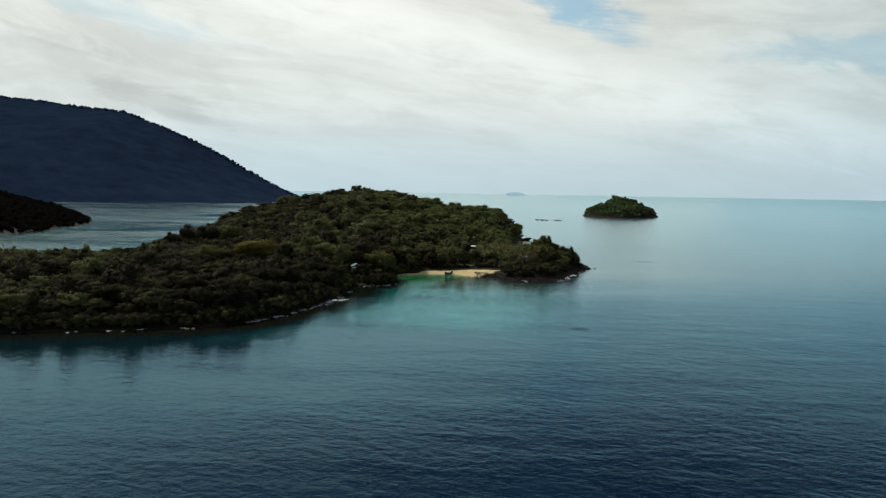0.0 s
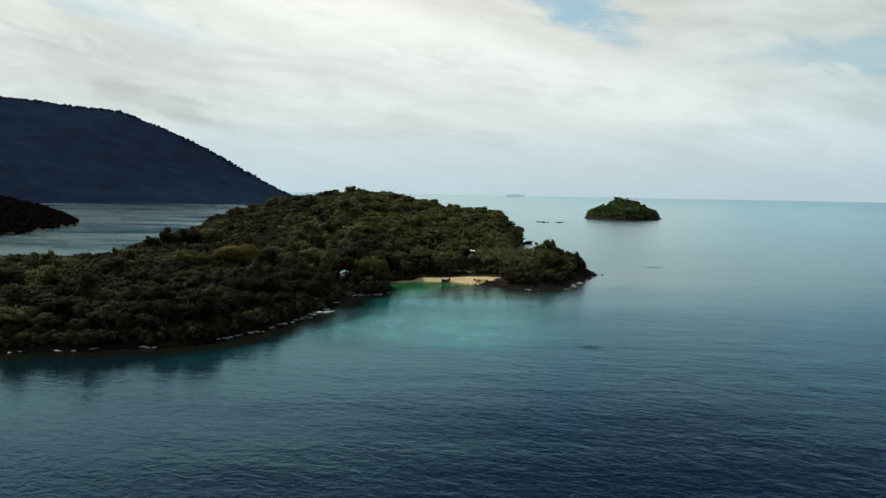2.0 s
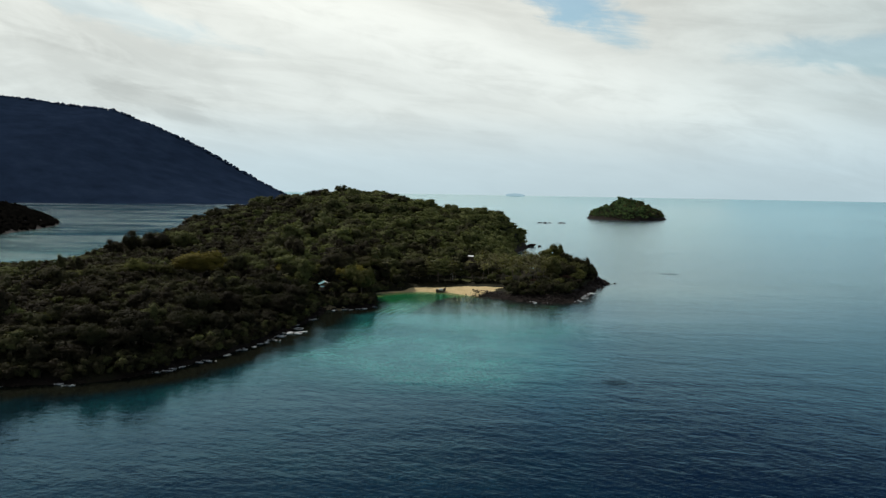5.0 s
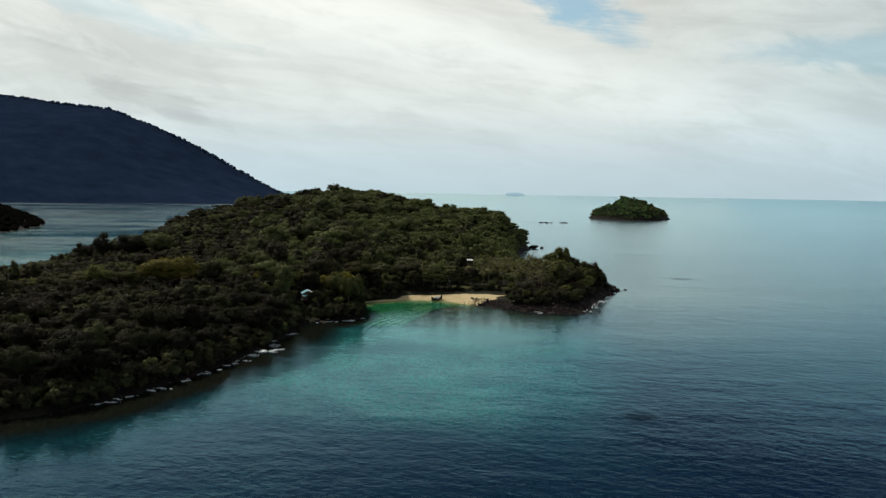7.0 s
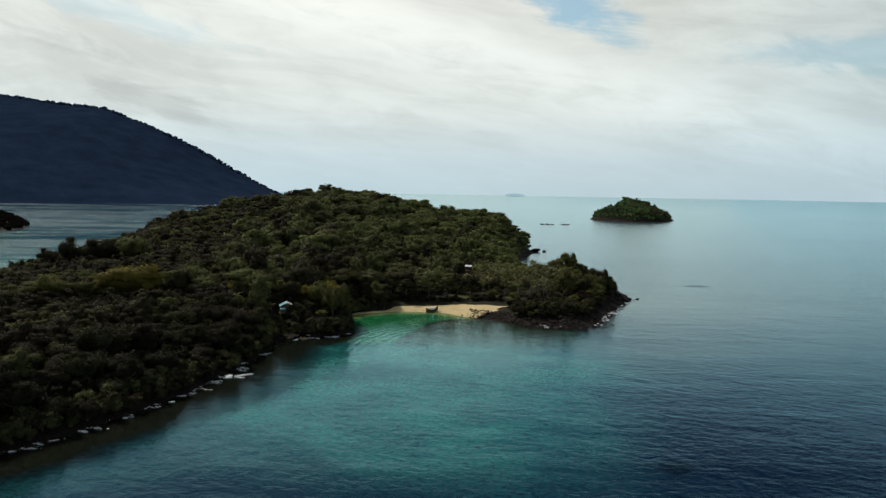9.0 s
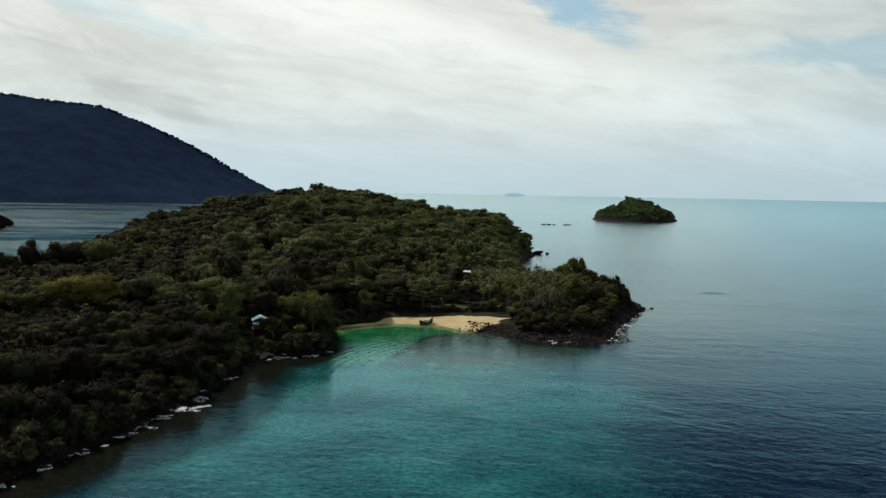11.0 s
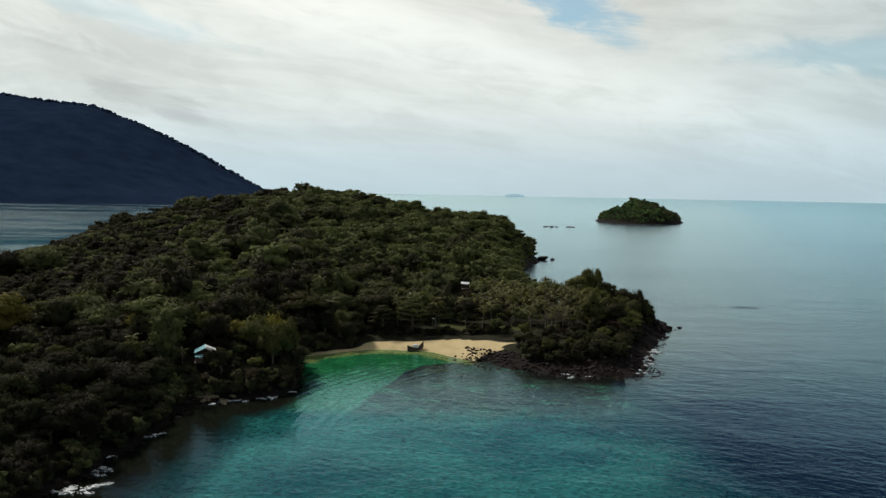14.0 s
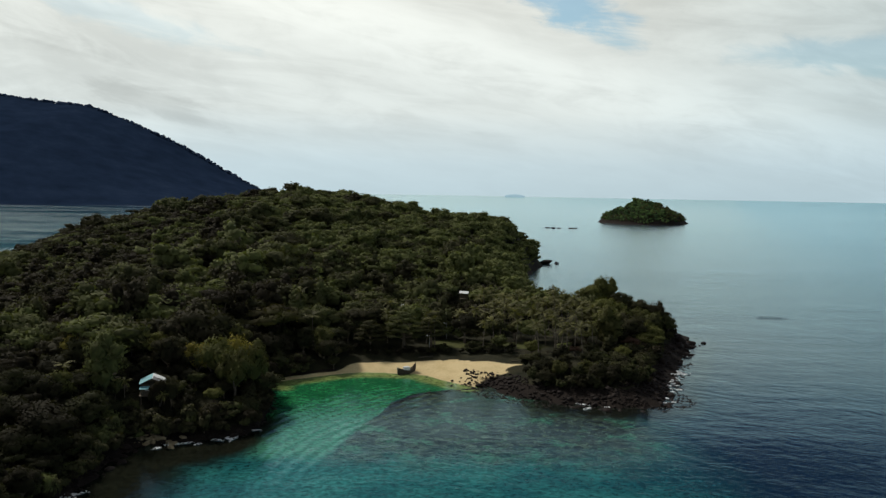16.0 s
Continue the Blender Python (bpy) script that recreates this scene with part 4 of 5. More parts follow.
def build_foam():
    rng = np.random.default_rng(41)
    vs, fs, n = [], [], 0
    # stretches where small waves break: centre, half length, how many flecks, how far off the shore
    for cx, cy, half, count, out in [(-45.5, 349, 2.6, 95, 9), (-52.5, 338, 2.2, 70, 5)] + [s + (2.2,) for s in ((-30, 406, 4, 80), (-57, 331, 3, 40), (-58, 319, 4, 40), (-46, 356, 3, 40), (-71, 291, 5, 30), (-47, 376, 3, 10), (46, 433, 6, 34), (73, 456, 5, 110), (78, 469, 3, 90),
                                (66, 438, 3, 22), (-110, 266, 8, 30), (-135, 262, 6, 16), (88, 495, 3, 12), (-90, 275, 6, 30), (-64, 305, 6, 40), (-53, 337, 6, 40), (-47, 367, 6, 30), (-100, 270, 14, 50), (-62, 310, 10, 40), (-50, 345, 10, 40), (-40, 402, 5, 16))]:
        x, y = rng.normal(cx, half * 0.8, count * 60), rng.normal(cy, half * 0.8, count * 60)
        d = inside_distance(RING, x, y)
        seeds = np.where((d < 0.3) & (d > -out))[0][:max(3, count // 9)]
        for j in seeds:
            # each breaking wavelet leaves a drawn-out patch of flecks
            turn, reach = rng.uniform(-0.6, 0.9), rng.uniform(0.2, 0.9)
            for _ in range(int(rng.integers(16, 46))):
                u, w = rng.normal(0, reach), rng.normal(0, 0.28)
                fx, fy = x[j] + u * math.cos(turn) - w * math.sin(turn), y[j] + u * math.sin(turn) + w * math.cos(turn)
                k = 7
                r = 0.03 + 0.16 * rng.random() ** 2.2 * rng.uniform(0.5, 1.3, k)
                t = np.arange(k) * 2 * math.pi / k
                ring = np.stack([fx + r * np.cos(t) * 1.9, fy + r * np.sin(t) * 0.7, np.full(k, 0.10)], 1)
                vs.append(np.concatenate([[(fx, fy, 0.20)], ring]))
                fs.append(np.stack([np.zeros(k, int), 1 + np.arange(k), 1 + (np.arange(k) + 1) % k], 1) + n)
                n += k + 1
    tagged(new("foam", tri_mesh("foam", np.concatenate(vs), np.concatenate(fs), FOAM, smooth=True)), "white foam where small waves break on the rocks", "foam", kind="stuff")


build_foam()


def build_scrub():
    rng = np.random.default_rng(51)
    x, y, d, z = on_shore(-220, -22, 245, 462, 0.2, 4.5, 900, rng)
    x2, y2, d2, z2 = on_shore(24, 98, 440, 560, 0.5, 30, 700, rng)
    keep = (shelf_mask(x2, y2, d2) > 0.15) & (shelf_mask(x2, y2, d2) < 0.6) & (lawn_mask(x2, y2, d2) < 0.4) & ~((x2 < 35) & (y2 < 480))
    x, y, z = np.concatenate([x, x2[keep]]), np.concatenate([y, y2[keep]]), np.concatenate([z, z2[keep]])
    blob_wood("shore_scrub", x, y, z - 0.2, rng.uniform(1.8, 4.2, len(x)), rng, LEAF, "dark green scrub overhanging the shore", 150)
    # undergrowth that closes the gaps between the nearer trees, coloured dark for their shade
    x4, y4, d4, z4 = on_shore(-190, -18, 262, 455, 4, 90, 1500, rng)
    keep = (np.hypot(x4 + 46, y4 - 413.5) > 4.5) & (beach_mask(x4, y4, d4) < 0.1)
    blob_wood("undergrowth", x4[keep], y4[keep], z4[keep] - 0.2, rng.uniform(2.2, 4.6, keep.sum()), rng, LEAF_DEEP, "undergrowth coloured dark for the shade below the shore trees", 110)
    x5, y5 = scatter(14, 28, 503, 549, 2.6, rng)
    blob_wood("slope_scrub", x5, y5, land_height(x5, y5) - 0.2, rng.uniform(1.8, 3.6, len(x5)), rng, LEAF, "low green bushes on the slope below the hut", 90)
    # bushes and creepers from the trees down to the point's rocks, darkened for shade
    x3, y3, d3, z3 = on_shore(35, 96, 436, 545, 5.0, 14, 280, rng)
    blob_wood("point_scrub", x3, y3, z3 - 0.3, rng.uniform(1.6, 4.4, len(x3)), rng, LEAF_DEEP, "tangled green bushes above the point's rocks, coloured dark for shade", 150)
    # a low hedge of bushes between the sand and the grass, and bushes along the back of the sand
    x = np.concatenate([rng.uniform(11, 37, 60), rng.uniform(-30, 11, 50)])
    y = np.concatenate([rng.uniform(476, 481, 60), rng.uniform(474.5, 479, 50) - 7 * step(x[60:], -8, -20)])
    blob_wood("hedge", x, y, land_height(x, y) - 0.2, rng.uniform(1.2, 2.6, len(x)), rng, LEAF_DEEP, "low dark bushes along the back of the sand", 150)


build_scrub()


# ---------------- palms, the yellow tree ----------------
def frond_mesh(rng, length=2.6):
    """A drooping palm leaf: a thin rib with leaflets to both sides."""
    vs, fs = [], []
    n = 12
    droop = rng.uniform(0.1, 1.0)

    def at(s):
        return np.array([length * s, 0.0, 0.75 * s - (0.9 + droop) * s * s * 1.1])
    for i in range(n):
        s0, s1 = i / n, (i + 1) / n
        w = 0.55 * math.sin(math.pi * (0.12 + 0.84 * s0)) + 0.06
        for side in (-1, 1):
            b = len(vs)
            tip = at(min(1, s1 + 0.10)) + np.array([0.05, side * w, -0.28 * w * rng.uniform(0.6, 1.4)])
            vs += [at(s0), at(s1), tip]
            fs.append((b, b + 1, b + 2) if side > 0 else (b, b + 2, b + 1))
    rib_v, rib_f = join([limb(at(i / 4), at((i + 1) / 4), 0.05 * (1 - i / 4.6), 0.05 * (1 - (i + 1) / 4.6), 4) for i in range(4)])
    return join([(np.array(vs), np.array(fs)), (rib_v, rib_f)])


def make_palm(rng, height):
    top = new("palm_tree")
    lean = rng.uniform(-0.9, 0.9, 2)
    pts = [np.array([lean[0] * s * s, lean[1] * s * s, height * s - 0.4]) for s in np.linspace(0, 1, 7)]
    v, f = join([limb(a, b, 0.17 - 0.014 * i, 0.17 - 0.014 * (i + 1), 7) for i, (a, b) in enumerate(zip(pts, pts[1:]))])
    part_mesh("trunk", tri_mesh("trunk", v, f, BARK_PALE), top, "slender pale palm trunk")
    for i in range(17):
        me = FRONDS[rng.integers(len(FRONDS))]
        ob = part_mesh("frond", me, top)
        s = rng.uniform(0.8, 1.15)
        ob.matrix_basis = Matrix.LocRotScale(pts[-1], Euler((rng.uniform(-0.35, 0.35), rng.uniform(-0.95, 0.6), 2 * math.pi * i / 17 + rng.uniform(-0.25, 0.25))), (s, s, s))
    return tagged(top, "coconut palm with a slender trunk and drooping fronds", "palm", "coconut palms by the cove")


FRONDS = []
for _ in range(6):
    fv, ff = frond_mesh(RNG)
    FRONDS.append(tri_mesh("frond", fv, ff, LEAF_PALM, np.full(len(fv), 0.5)))


def build_palms():
    rng = np.random.default_rng(61)
    protos = [make_palm(rng, h) for h in (8.5, 10.0, 12.0, 9.2, 13.0)]
    spots = [(11.0, 481.0, 2), (8.5, 486.0, 1), (-3.0, 486.0, 0), (40.0, 482.0, 3), (44.0, 486.0, 1), (47.0, 484.0, 0), (36.0, 500.0, 2),
             (-37.0, 433.0, 4), (-62.0, 409.0, 2), (-43.2, 409.3, 0), (-50.5, 410.0, 1), (-56.0, 428.0, 3), (-24.0, 479.0, 2),
             (-10.0, 489.0, 4), (-3.0, 500.0, 1), (-66.0, 366.0, 0), (-84.0, 378.0, 3), (-90.0, 345.0, 1), (-14.0, 505.0, 2), (2.0, 506.0, 3), (-30.0, 492.0, 0)]
    while len(spots) < 104:
        x, y = rng.normal(42, 11), rng.normal(500, 22)
        d = float(inside_distance(RING, [x], [y])[0])
        if d > 6 and x < 64 and y > 462 and not (abs(x - 20) < 6 and y > 495) and shelf_mask(np.array(x), np.array(y), d) < 0.2 and not (x < 38 and y < 478) and lawn_mask(np.array(x), np.array(y), d) < 0.2 and all((x - a) ** 2 + (y - b) ** 2 > 9 for a, b, _ in spots):
            spots.append((x, y, int(rng.integers(5))))
    used = set()
    for x, y, k in spots:
        z = float(land_height([x], [y])[0])
        m = pose(x, y, z, rng.uniform(-5, 5), rng.uniform(-5, 5), rng.uniform(0, 360)) @ Matrix.Diagonal((1, 1, rng.uniform(0.72, 1.12), 1)) @ Matrix.Scale(0.52 if y < 411 and x > -52 else 0.74 if x < 5 and y < 470 else 1.0, 4)
        if k in used:
            copy_thing(protos[k], m)
        else:
            used.add(k)
            protos[k].matrix_basis = m


build_palms()


def build_yellow_tree():
    rng = np.random.default_rng(71)
    top = make_tree("round", LEAF_YELLOW, "broad yellowish-green tree rising from the dark forest", rng, 3200, 0.038)
    z = float(land_height([-98.0], [409.0])[0])
    top.matrix_basis = Matrix.LocRotScale((-98, 409, z + 0.5), Euler((0, 0, 0.4)), (24, 17, 14))
    top2 = make_tree("flat", LEAF_OLIVE, "low yellowish-green tree in the coastal forest", rng, 2600, 0.042)
    z = float(land_height([-128.0], [398.0])[0])
    top2.matrix_basis = Matrix.LocRotScale((-128, 398, z + 0.5), Euler((0, 0, 1.4)), (14, 12, 9))


build_yellow_tree()


def build_ridge_trees():
    """Trees that stand out above the low western ridge."""
    rng = np.random.default_rng(72)
    dark, olive, thin = "dark rounded tree standing above the ridge by the channel", "olive-green leafy tree in the coastal forest", "slender feathery tree standing above the ridge"
    for x, y, wide, top_z, kind, leaf, label in (
            (-168.6, 514.4, 10.0, 24.2, "round", LEAF_DEEP, dark), (-158.5, 525.0, 19.0, 23.4, "round", LEAF_DEEP, dark), (-146.0, 531.0, 17.0, 23.6, "round", LEAF, dark), (-177.0, 512.0, 11.0, 19.0, "round", LEAF, dark),
            (-157.4, 410.7, 6.0, 21.0, "tall", LEAF, thin), (-150.5, 411.5, 6.5, 20.0, "tall", LEAF, thin), (-153.5, 413.0, 5.0, 18.5, "tall", LEAF, thin),
            (-138.5, 400.0, 9.0, 17.0, "round", LEAF_OLIVE, olive), (-121.0, 400.0, 11.0, 19.0, "round", LEAF_OLIVE, olive), (-111.5, 402.0, 9.0, 18.0, "flat", LEAF_OLIVE, olive), (-146.0, 400.0, 8.0, 14.8, "flat", LEAF_OLIVE, olive)):
        top = make_tree(kind, leaf, label, rng)
        z = float(land_height([x], [y])[0])
        top.matrix_basis = Matrix.LocRotScale((x, y, z + 0.2), Euler((0, 0, rng.uniform(0, 6))), (wide, wide, (top_z - z) / (1.25 if kind == "tall" else 0.85)))


build_ridge_trees()


# ---------------- buildings and the boat ----------------
PAINT_CYAN = plain("faded_turquoise_roof_paint", (0.07, 0.27, 0.32), (0.24, 0.50, 0.54), 0.6, 1.6)
PAINT_WHITE = plain("weathered_white_paint", (0.55, 0.57, 0.58), (0.80, 0.81, 0.80), 0.6, 0.9)
TIMBER = plain("weathered_timber", (0.07, 0.055, 0.04), (0.18, 0.15, 0.11), 0.85, 2.0)
DARK_WOOD = plain("dark_tarred_wood", (0.02, 0.015, 0.012), (0.07, 0.05, 0.035), 0.7, 2.5)
STEEL = plain("dull_grey_metal", (0.18, 0.18, 0.18), (0.35, 0.35, 0.35), 0.45, 3.0, 0.8)
GLASS = plain("dark_window_glass", (0.01, 0.012, 0.014), (0.02, 0.022, 0.025), 0.08, 3.0)


def box_bm(size, at, bev=0.02, turn=(0, 0, 0)):
    bm = bmesh.new()
    bmesh.ops.create_cube(bm, size=1.0, matrix=Matrix.LocRotScale(at, Euler(turn), size))
    bmesh.ops.bevel(bm, geom=bm.edges[:], offset=min(bev, min(size) * 0.3), segments=1, affect="EDGES")
    return bm


def part(name, bm, mat, parent, label=""):
    me = bpy.data.meshes.new(name)
    bm.to_mesh(me)
    bm.free()
    me.materials.append(mat)
    return part_mesh(name, me, parent, label)


def ribbed_sheet(w, l, at, turn, ribs=14):
    """Corrugated roofing sheet with thickness."""
    bm = bmesh.new()
    m = Matrix.LocRotScale(at, Euler(turn), None)
    rows = []
    for top in (0.03, 0.0):
        for yy in (-l / 2, l / 2):
            rows.append([bm.verts.new(m @ Vector((-w / 2 + w * i / (ribs * 2), yy, top + 0.035 * (i % 2)))) for i in range(ribs * 2 + 1)])
    a, b, c, d = rows
    for i in range(ribs * 2):
        bm.faces.new((a[i], a[i + 1], b[i + 1], b[i]))
        bm.faces.new((c[i + 1], c[i], d[i], d[i + 1]))
        bm.faces.new((a[i + 1], a[i], c[i], c[i + 1]))
        bm.faces.new((b[i], b[i + 1], d[i + 1], d[i]))
    bm.faces.new((a[0], b[0], d[0], c[0]))
    bm.faces.new((b[-1], a[-1], c[-1], d[-1]))
    return bm


def build_house():
    z = float(land_height([-46.0], [413.5])[0])
    top = new("house")
    top.matrix_basis = pose(-46, 413.5, z, 0, 0, 17) @ Matrix.Diagonal((0.95, 0.95, 1.0, 1))
    for x, y in ((-2.3, -1.8), (2.3, -1.8), (-2.3, 1.8), (2.3, 1.8)):
        part("post", box_bm((0.18, 0.18, 2.1), (x, y, 0.4)), TIMBER, top)
    part("floor_deck", box_bm((5.4, 4.6, 0.18), (0, 0, 1.4)), TIMBER, top)
    part("wall", box_bm((4.6, 0.1, 2.2), (0, -1.75, 2.58)), TIMBER, top, "front wall of weathered boards")
    part("wall", box_bm((4.6, 0.1, 2.2), (0, 1.75, 2.58)), TIMBER, top)
    part("wall", box_bm((0.1, 3.4, 2.2), (-2.25, 0, 2.58)), TIMBER, top)
    part("wall", box_bm((0.1, 3.4, 2.2), (2.25, 0, 2.58)), TIMBER, top)
    part("door", box_bm((0.8, 0.06, 1.9), (0.9, -1.84, 2.45)), DARK_WOOD, top)
    win = part("window", box_bm((1.0, 0.06, 0.8), (-1.0, -1.84, 2.8)), PAINT_WHITE, top, "white framed window")
    part("pane", box_bm((0.8, 0.05, 0.6), (-1.0, -1.87, 2.8)), GLASS, win)
    part("roof", ribbed_sheet(2.9, 4.9, (-1.34, 0, 4.42), (0, -0.42, 0)), PAINT_CYAN, top, "faded turquoise corrugated roof slope")
    part("roof", ribbed_sheet(2.9, 2.6, (1.34, 1.1, 4.42), (0, 0.42, 0)), PAINT_WHITE, top, "white corrugated roof slope")
    part("roof", ribbed_sheet(2.8, 2.2, (1.36, -1.35, 4.27), (0.04, 0.47, 0)), STEEL, top, "dull grey patched roof slope")
    part("ridge_cap", box_bm((0.30, 4.9, 0.08), (0, 0, 4.99)), PAINT_WHITE, top, "white ridge capping")
    part("porch_roof", ribbed_sheet(2.0, 1.5, (-1.5, -3.0, 3.25), (0.20, 0, 0)), PAINT_CYAN, top, "turquoise porch roof")
    tagged(top, "small wooden house with turquoise and white roof among trees", "house")


build_house()


def build_hut():
    z = float(land_height([21.4], [551.0])[0])
    top = new("lookout_hut")
    top.matrix_basis = pose(21.4, 551, z, 0, 0, -8)
    roof_z = 11.0 - z
    for x, y in ((-1.4, -1.0), (1.4, -1.0), (-1.4, 1.0), (1.4, 1.0)):
        part("post", box_bm((0.16, 0.16, roof_z + 0.3), (x, y, roof_z / 2 - 0.3)), TIMBER, top)
    part("floor_deck", box_bm((3.3, 2.5, 0.14), (0, 0, roof_z - 2.4)), TIMBER, top)
    part("rail", box_bm((3.1, 0.08, 0.12), (0, -1.15, roof_z - 1.4)), TIMBER, top)
    part("wall", box_bm((2.9, 0.08, 2.1), (0, 0.95, roof_z - 1.25)), TIMBER, top)
    part("roof", ribbed_sheet(3.5, 2.5, (0, 0, roof_z), (0.26, 0.05, 0)), PAINT_WHITE, top, "pale corrugated lean-to roof")
    tagged(top, "raised timber lookout hut with a pale metal roof", "hut")


build_hut()


def build_tank():
    z = float(land_height([0.0], [513.0])[0])
    top = new("water_tank")
    top.matrix_basis = pose(0, 513, z)
    h = 11.0 - z
    for x, y in ((-0.5, -0.5), (0.5, -0.5), (-0.5, 0.5), (0.5, 0.5)):
        part("leg", box_bm((0.1, 0.1, h), (x, y, h / 2 - 0.6)), TIMBER, top)
    part("platform", box_bm((1.4, 1.4, 0.1), (0, 0, h - 0.55)), TIMBER, top)
    bm = bmesh.new()
    bmesh.ops.create_cone(bm, cap_ends=True, segments=20, radius1=0.55, radius2=0.55, depth=1.0, matrix=Matrix.Translation((0, 0, h)))
    bmesh.ops.bevel(bm, geom=[e for e in bm.edges if abs(e.verts[0].co.z - e.verts[1].co.z) < 0.01], offset=0.1, segments=2, affect="EDGES")
    part("drum", bm, PAINT_WHITE, top, "white drum")
    tagged(top, "white water tank on a timber stand", "water tank")


build_tank()


def build_boat():
    """Wooden boat with an upswept bow, moored at the water's edge."""
    top = new("boat")
    top.matrix_basis = pose(3.6, 463.2, 0.12, 0, 0, 28) @ Matrix.Diagonal((0.95, 1.0, 1.5, 1))
    bm = bmesh.new()
    n, rings = 14, []
    for i in range(n + 1):
        s = i / n
        x = -2.6 + 5.6 * s
        w = 0.75 * (math.sin(math.pi * (0.22 + 0.78 * s)) ** 0.7 if s < 1 else 0.03) + 0.02
        up = 0.55 + 0.6 * (1 - s) ** 3 + 1.5 * max(0, s - 0.62) ** 1.6 * 4
        keel = -0.25 + 1.3 * max(0, s - 0.7) ** 1.6 * 4
        rings.append([bm.verts.new(p) for p in ((x, -w, up), (x, -w * 0.75, keel + 0.2), (x, 0, keel), (x, w * 0.75, keel + 0.2), (x, w, up),
                                                (x, w * 0.88, up), (x, w * 0.6, keel + 0.32), (x, 0, keel + 0.2), (x, -w * 0.6, keel + 0.32), (x, -w * 0.88, up))])
    for a, b in zip(rings, rings[1:]):
        for j in range(10):
            bm.faces.new((a[j], a[(j + 1) % 10], b[(j + 1) % 10], b[j]))
    bm.faces.new(rings[0])
    bm.faces.new(rings[-1][::-1])
    part("hull", bm, DARK_WOOD, top, "dark wooden hull with raised bow")
    part("cover", box_bm((1.7, 1.15, 0.7), (0.1, 0, 0.85), 0.08), PAINT_WHITE, top, "white box cover amidships")
    for x in (-1.5, 1.3):
        part("bench", box_bm((0.3, 1.2, 0.06), (x, 0, 0.45)), TIMBER, top)
    eng = part("outboard_motor", box_bm((0.35, 0.3, 0.5), (-2.7, 0, 0.95), 0.06), STEEL, top)
    part("shaft", box_bm((0.1, 0.08, 1.1), (-2.75, 0, 0.25)), STEEL, eng)
    tagged(top, "dark wooden boat with raised bow moored off the sand", "boat")


build_boat()


def build_cove_bits():
    rng = np.random.default_rng(81)
    for x, y in ((9.5, 477.5), (14.5, 492.0)):
        z = float(land_height([x], [y])[0])
        top = new("lamp_post")
        top.matrix_basis = pose(x, y, z)
        part("pole", box_bm((0.12, 0.12, 5.4), (0, 0, 2.4)), STEEL, top)
        part("arm", box_bm((0.7, 0.07, 0.07), (-0.3, 0, 5.0)), STEEL, top)
        part("lamp_head", box_bm((0.5, 0.25, 0.14), (-0.7, 0, 4.96), 0.04), PAINT_WHITE, top, "white lamp head")
        tagged(top, "thin grey lamp post above the sand", "lamp post", "lamp posts by the cove")
    fence = new("fence")
    fence.matrix_basis = pose(0, 0, 0)
    for i in range(9):
        x, y = 31 + 2.0 * i, 477.0 - 0.5 * i
        z = float(land_height([x], [y])[0])
        part("post", box_bm((0.13, 0.13, 1.5), (x, y, z + 0.5)), TIMBER, fence)
    for lift in (0.55, 1.05):
        z0, z1 = float(land_height([31.0], [477.0])[0]), float(land_height([47.0], [473.0])[0])
        v, f = limb((31, 476.95, z0 + lift), (47, 472.95, z1 + lift), 0.05, 0.05, 5)
        part_mesh("rail", tri_mesh("rail", v, f, TIMBER), fence)
    tagged(fence, "low weathered timber fence beside the grass", "fence")
    for x, y, a, l in ((9.0, 473.5, 8, 5.0), (-4, 470.5, -15, 2.6), (34.0, 466.5, -10, 4.0)):
        z = float(land_height([x], [y])[0])
        v, f = join([limb((-l / 2, 0, 0.1), (0, 0.15, 0.2), 0.14, 0.11), limb((0, 0.15, 0.2), (l / 2, 0.0, 0.12), 0.11, 0.06), limb((0.3, 0.13, 0.2), (l * 0.35, 0.7, 0.5), 0.06, 0.03)])
        ob = new("driftwood", tri_mesh("driftwood", v, f, BARK_PALE))
        ob.matrix_basis = pose(x, y, z, 0, 0, a)
        tagged(ob, "pale driftwood log on the upper sand", "driftwood")


build_cove_bits()


def build_house_trees():
    """Low trees that half hide the house."""
    rng = np.random.default_rng(95)
    for x, y, sx, h in ((-43.4, 410.0, 2.8, 7.6), (-41.6, 411.4, 4.0, 7.2), (-48.8, 407.6, 3.2, 3.4), (-52.6, 411.0, 3.0, 4.4), (-44.4, 409.6, 2.4, 6.0), (-47.2, 407.2, 2.0, 3.8)):
        top = make_tree("round", LEAF, "low leafy tree growing close against the house", rng)
        z = float(land_height([x], [y])[0])
        top.matrix_basis = Matrix.LocRotScale((x, y, z + 0.1), Euler((0, 0, rng.uniform(0, 6))), (sx, sx, h))


build_house_trees()


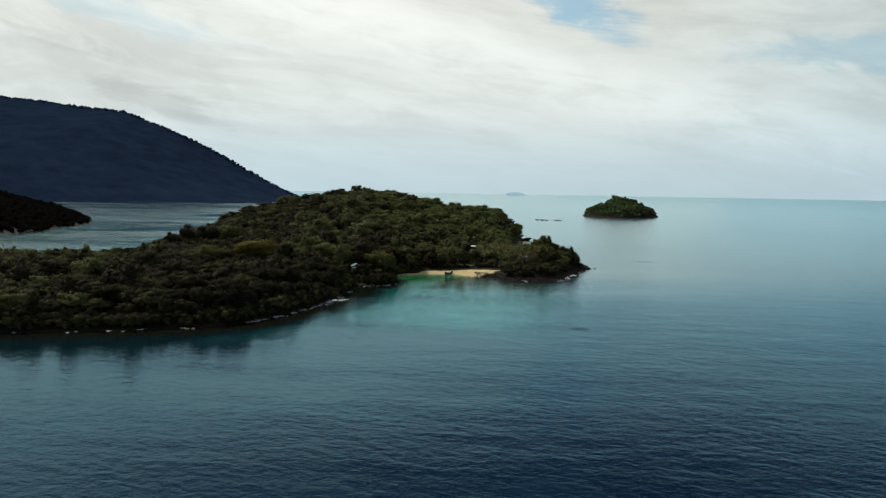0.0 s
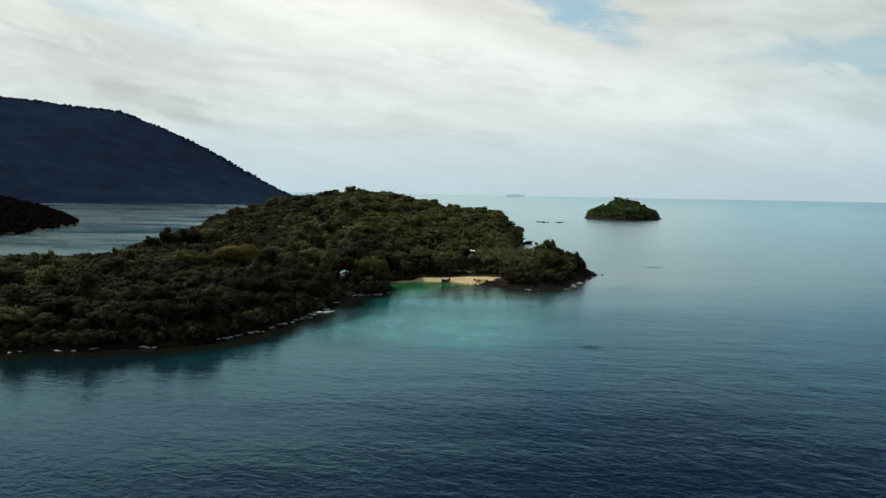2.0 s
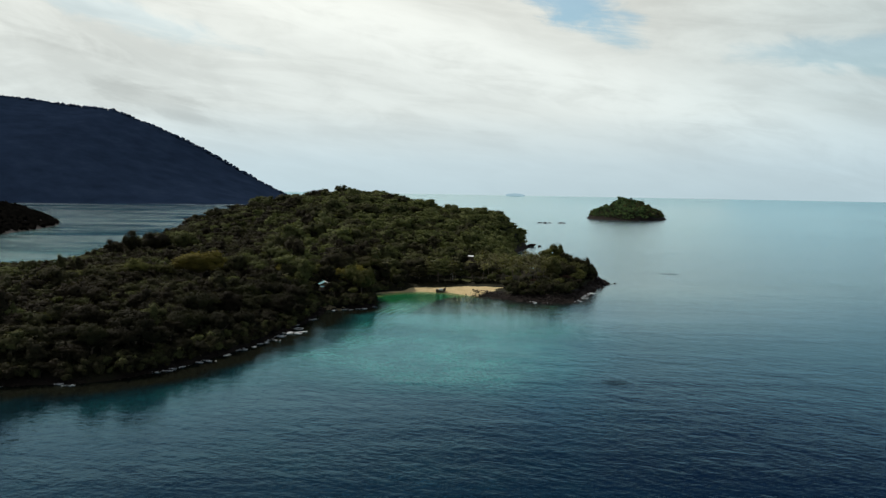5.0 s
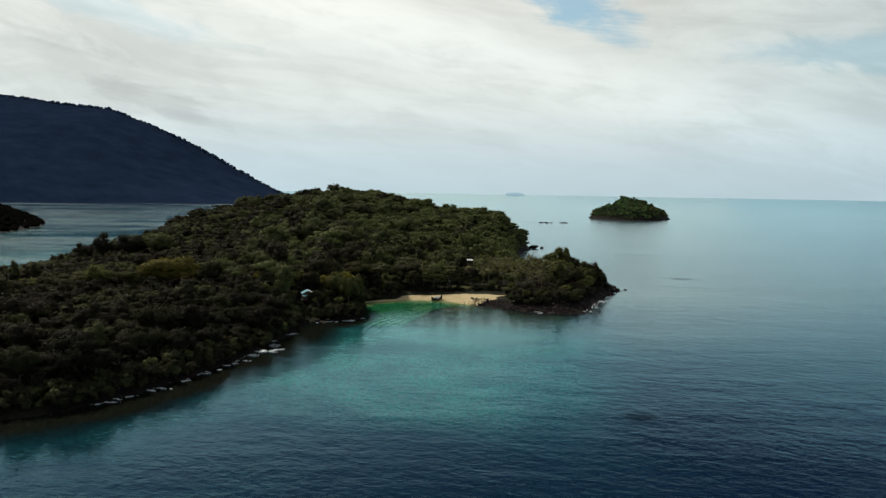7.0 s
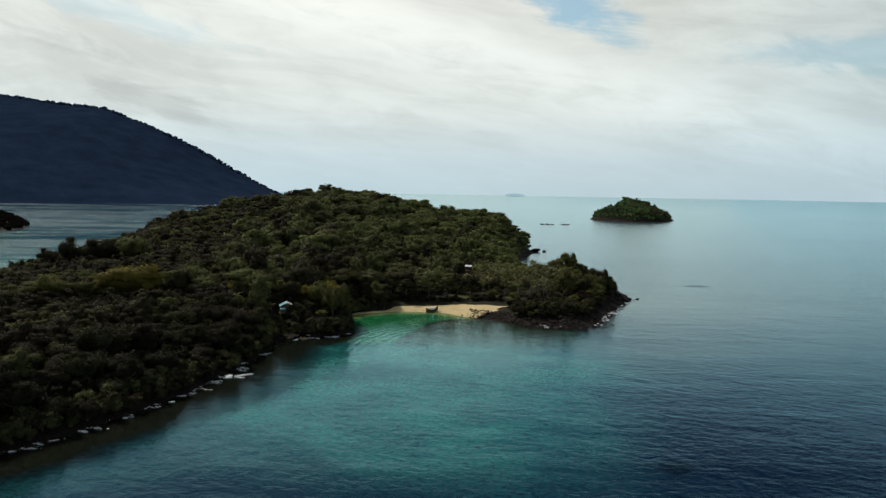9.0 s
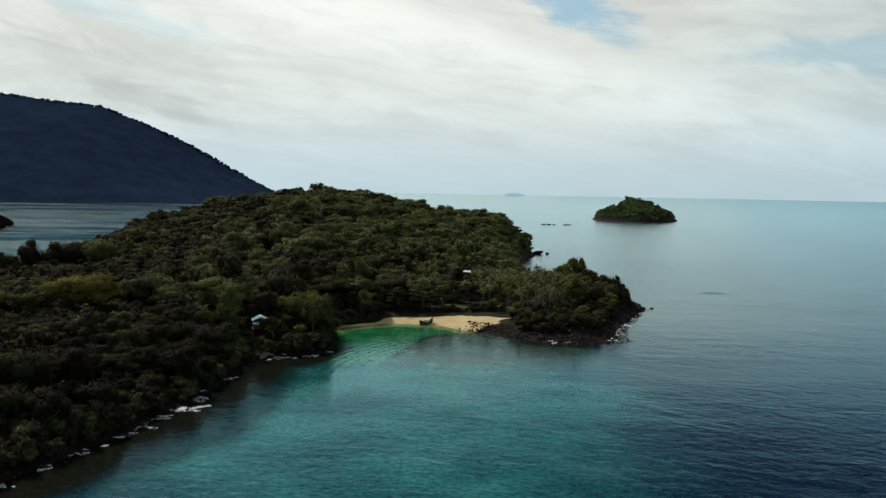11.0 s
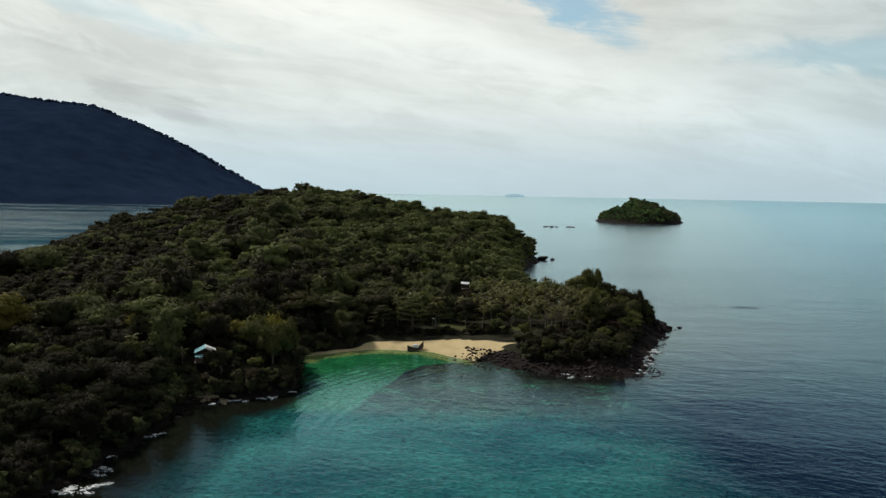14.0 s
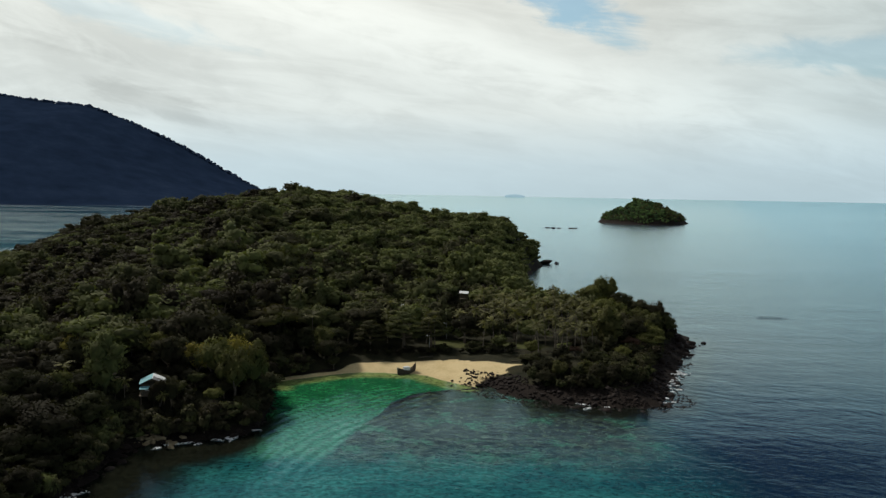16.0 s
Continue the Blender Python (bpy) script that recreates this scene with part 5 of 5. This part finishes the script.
def build_bank_trees():
    """Olive and yellowish trees on the bank between the house and the cove."""
    rng = np.random.default_rng(98)
    for x, y, sx, top_z, leaf in ((-36.0, 424.0, 10.0, 15.5, LEAF_OLIVE), (-31.0, 420.0, 8.5, 13.5, LEAF_OLIVE), (-41.0, 426.0, 7.0, 13.5, LEAF_YELLOW), (-29.0, 427.0, 8.5, 13.5, LEAF_OLIVE), (-52.0, 432.0, 7.0, 15.0, LEAF_OLIVE), (-66.0, 424.0, 8.0, 15.5, LEAF_YELLOW), (-33.0, 429.0, 8.0, 15.0, LEAF_YELLOW), (-60.0, 402.0, 7.0, 13.0, LEAF_OLIVE), (-62.0, 372.0, 6.0, 11.0, LEAF_OLIVE)):
        top = make_tree("round", leaf, "yellowish leafy tree on the bank by the cove" if leaf == LEAF_YELLOW else "olive-green leafy tree on the bank by the cove", rng, 1500)
        z = float(land_height([x], [y])[0])
        top.matrix_basis = Matrix.LocRotScale((x, y, z + 0.2), Euler((0, 0, rng.uniform(0, 6))), (sx, sx, (top_z - z) / 0.8))


build_bank_trees()


def build_lawn_trees():
    rng = np.random.default_rng(97)
    for x, y, sx, h, kind, leaf, label in (
            (28.0, 486.5, 9.0, 8.0, "round", LEAF_DEEP, "rounded blackish-green tree on the grass behind the sand"),
            (20.0, 487.5, 8.5, 8.5, "round", LEAF_DEEP, "rounded blackish-green tree on the grass behind the sand"),
            (35.0, 493.0, 5.0, 5.5, "round", LEAF_OLIVE, "small olive-green tree on the grass behind the sand"),
            (2.0, 481.5, 12.0, 10.0, "tiered", LEAF, "dark green tree with tiered flat branches behind the sand"),
            (-7.5, 478.5, 9.0, 8.0, "tiered", LEAF, "dark green tree with tiered flat branches behind the sand"),
            (-17.0, 474.5, 8.0, 6.5, "round", LEAF_DEEP, "rounded dark green tree standing behind the sandy cove"),
            (10.0, 484.0, 9.0, 9.0, "tiered", LEAF, "dark green tree with tiered flat branches behind the sand")):
        top = make_tree(kind, leaf, label, rng)
        z = float(land_height([x], [y])[0])
        top.matrix_basis = Matrix.LocRotScale((x, y, z + 1.0), Euler((0, 0, rng.uniform(0, 6))), (sx, sx, h))


build_lawn_trees()


def build_withered():
    rng = np.random.default_rng(103)
    for x, y, sx, h in ((67.0, 477.0, 5.5, 5.0), (50.0, 470.0, 3.5, 3.0)):
        top = make_tree("flat", LEAF_BROWN, "withered reddish-brown tree on the rocky point", rng)
        z = float(land_height([x], [y])[0])
        top.matrix_basis = Matrix.LocRotScale((x, y, z + 0.8), Euler((0, 0, rng.uniform(0, 6))), (sx, sx, h))
    z = float(land_height([66.0], [469.0])[0])
    v, f = join([limb((-3.2, 0, 0.6), (0.4, 0.2, 1.3), 0.16, 0.12), limb((0.4, 0.2, 1.3), (3.2, 0.1, 2.3), 0.12, 0.05), limb((0.6, 0.2, 1.4), (2.2, 0.9, 2.9), 0.07, 0.03), limb((-1.0, 0.1, 1.0), (0.2, -0.7, 2.0), 0.06, 0.02)])
    ob = new("fallen_tree", tri_mesh("fallen_tree", v, f, BARK_PALE))
    ob.matrix_basis = pose(66, 469, z - 0.6, 0, 0, 8)
    tagged(ob, "bare pale fallen tree leaning over the rocks", "fallen tree")


build_withered()
ROCK_TAN = plain("tan_shore_rock", (0.16, 0.12, 0.07), (0.36, 0.29, 0.18), 0.85, 0.9, relief=0.2)


def build_shore_extras():
    rng = np.random.default_rng(99)
    tan = []
    for me in ROCKS[:3]:
        c = me.copy()
        c.materials.clear()
        c.materials.append(ROCK_TAN)
        tan.append(c)
    for _ in range(34):
        x, y = rng.normal(-43.0, 3.0), rng.normal(402.6, 0.9)
        z = float(land_height([x], [y])[0])
        s = rng.uniform(0.35, 0.95)
        ob = new("rock", tan[rng.integers(3)])
        ob.matrix_basis = Matrix.LocRotScale((x, y, max(z, -0.1) + 0.2 * s), Euler((0, 0, rng.uniform(0, 6.28))), (s * 1.3, s, s))
        tagged(ob, "tan boulder at the foot of the wooded bank", "rock", "tan boulders below the bank")
    # low dark rocks along the drying edge of the reef
    line = [(23, 448), (14.5, 445.8), (8, 442.4), (3, 434.5)]
    for (ax, ay), (bx, by) in zip(line, line[1:]):
        for k in range(9):
            t = (k + rng.random()) / 9
            put_rock(ax + (bx - ax) * t + rng.normal(0, 0.3), ay + (by - ay) * t + rng.normal(0, 0.3), -0.02, rng.uniform(0.3, 0.7), rng, "low dark rock on the drying reef edge", "reef edge rocks", 0.3)


build_shore_extras()


def build_crest_tree():
    """The tallest tree of the rocky point."""
    rng = np.random.default_rng(91)
    for x, y, sx, top_z in ((68.0, 517.0, 9.0, 21.8), (62.5, 516.0, 10.0, 18.8), (56.5, 517.0, 9.0, 15.8), (72.5, 513.0, 8.0, 16.6), (77.0, 510.0, 8.0, 14.6), (82.0, 508.0, 8.5, 14.8),
                            (86.0, 506.0, 6.0, 11.0), (79.0, 500.0, 8.0, 12.0), (66.0, 505.0, 9.0, 15.0), (58.0, 503.0, 9.0, 13.5)):
        # lighter olive leaves towards the crest paint its lit tops
        top = make_tree("round", LEAF_OLIVE if x < 70 else LEAF, "dark green tree crowning the rocky point" if x > 70 else "tall olive-green tree crowning the rocky point", rng)
        z = float(land_height([x], [y])[0])
        top.matrix_basis = Matrix.LocRotScale((x, y, z + 0.2), Euler((0, 0, rng.uniform(0, 6))), (sx, sx, (top_z - z) / 0.93))


build_crest_tree()
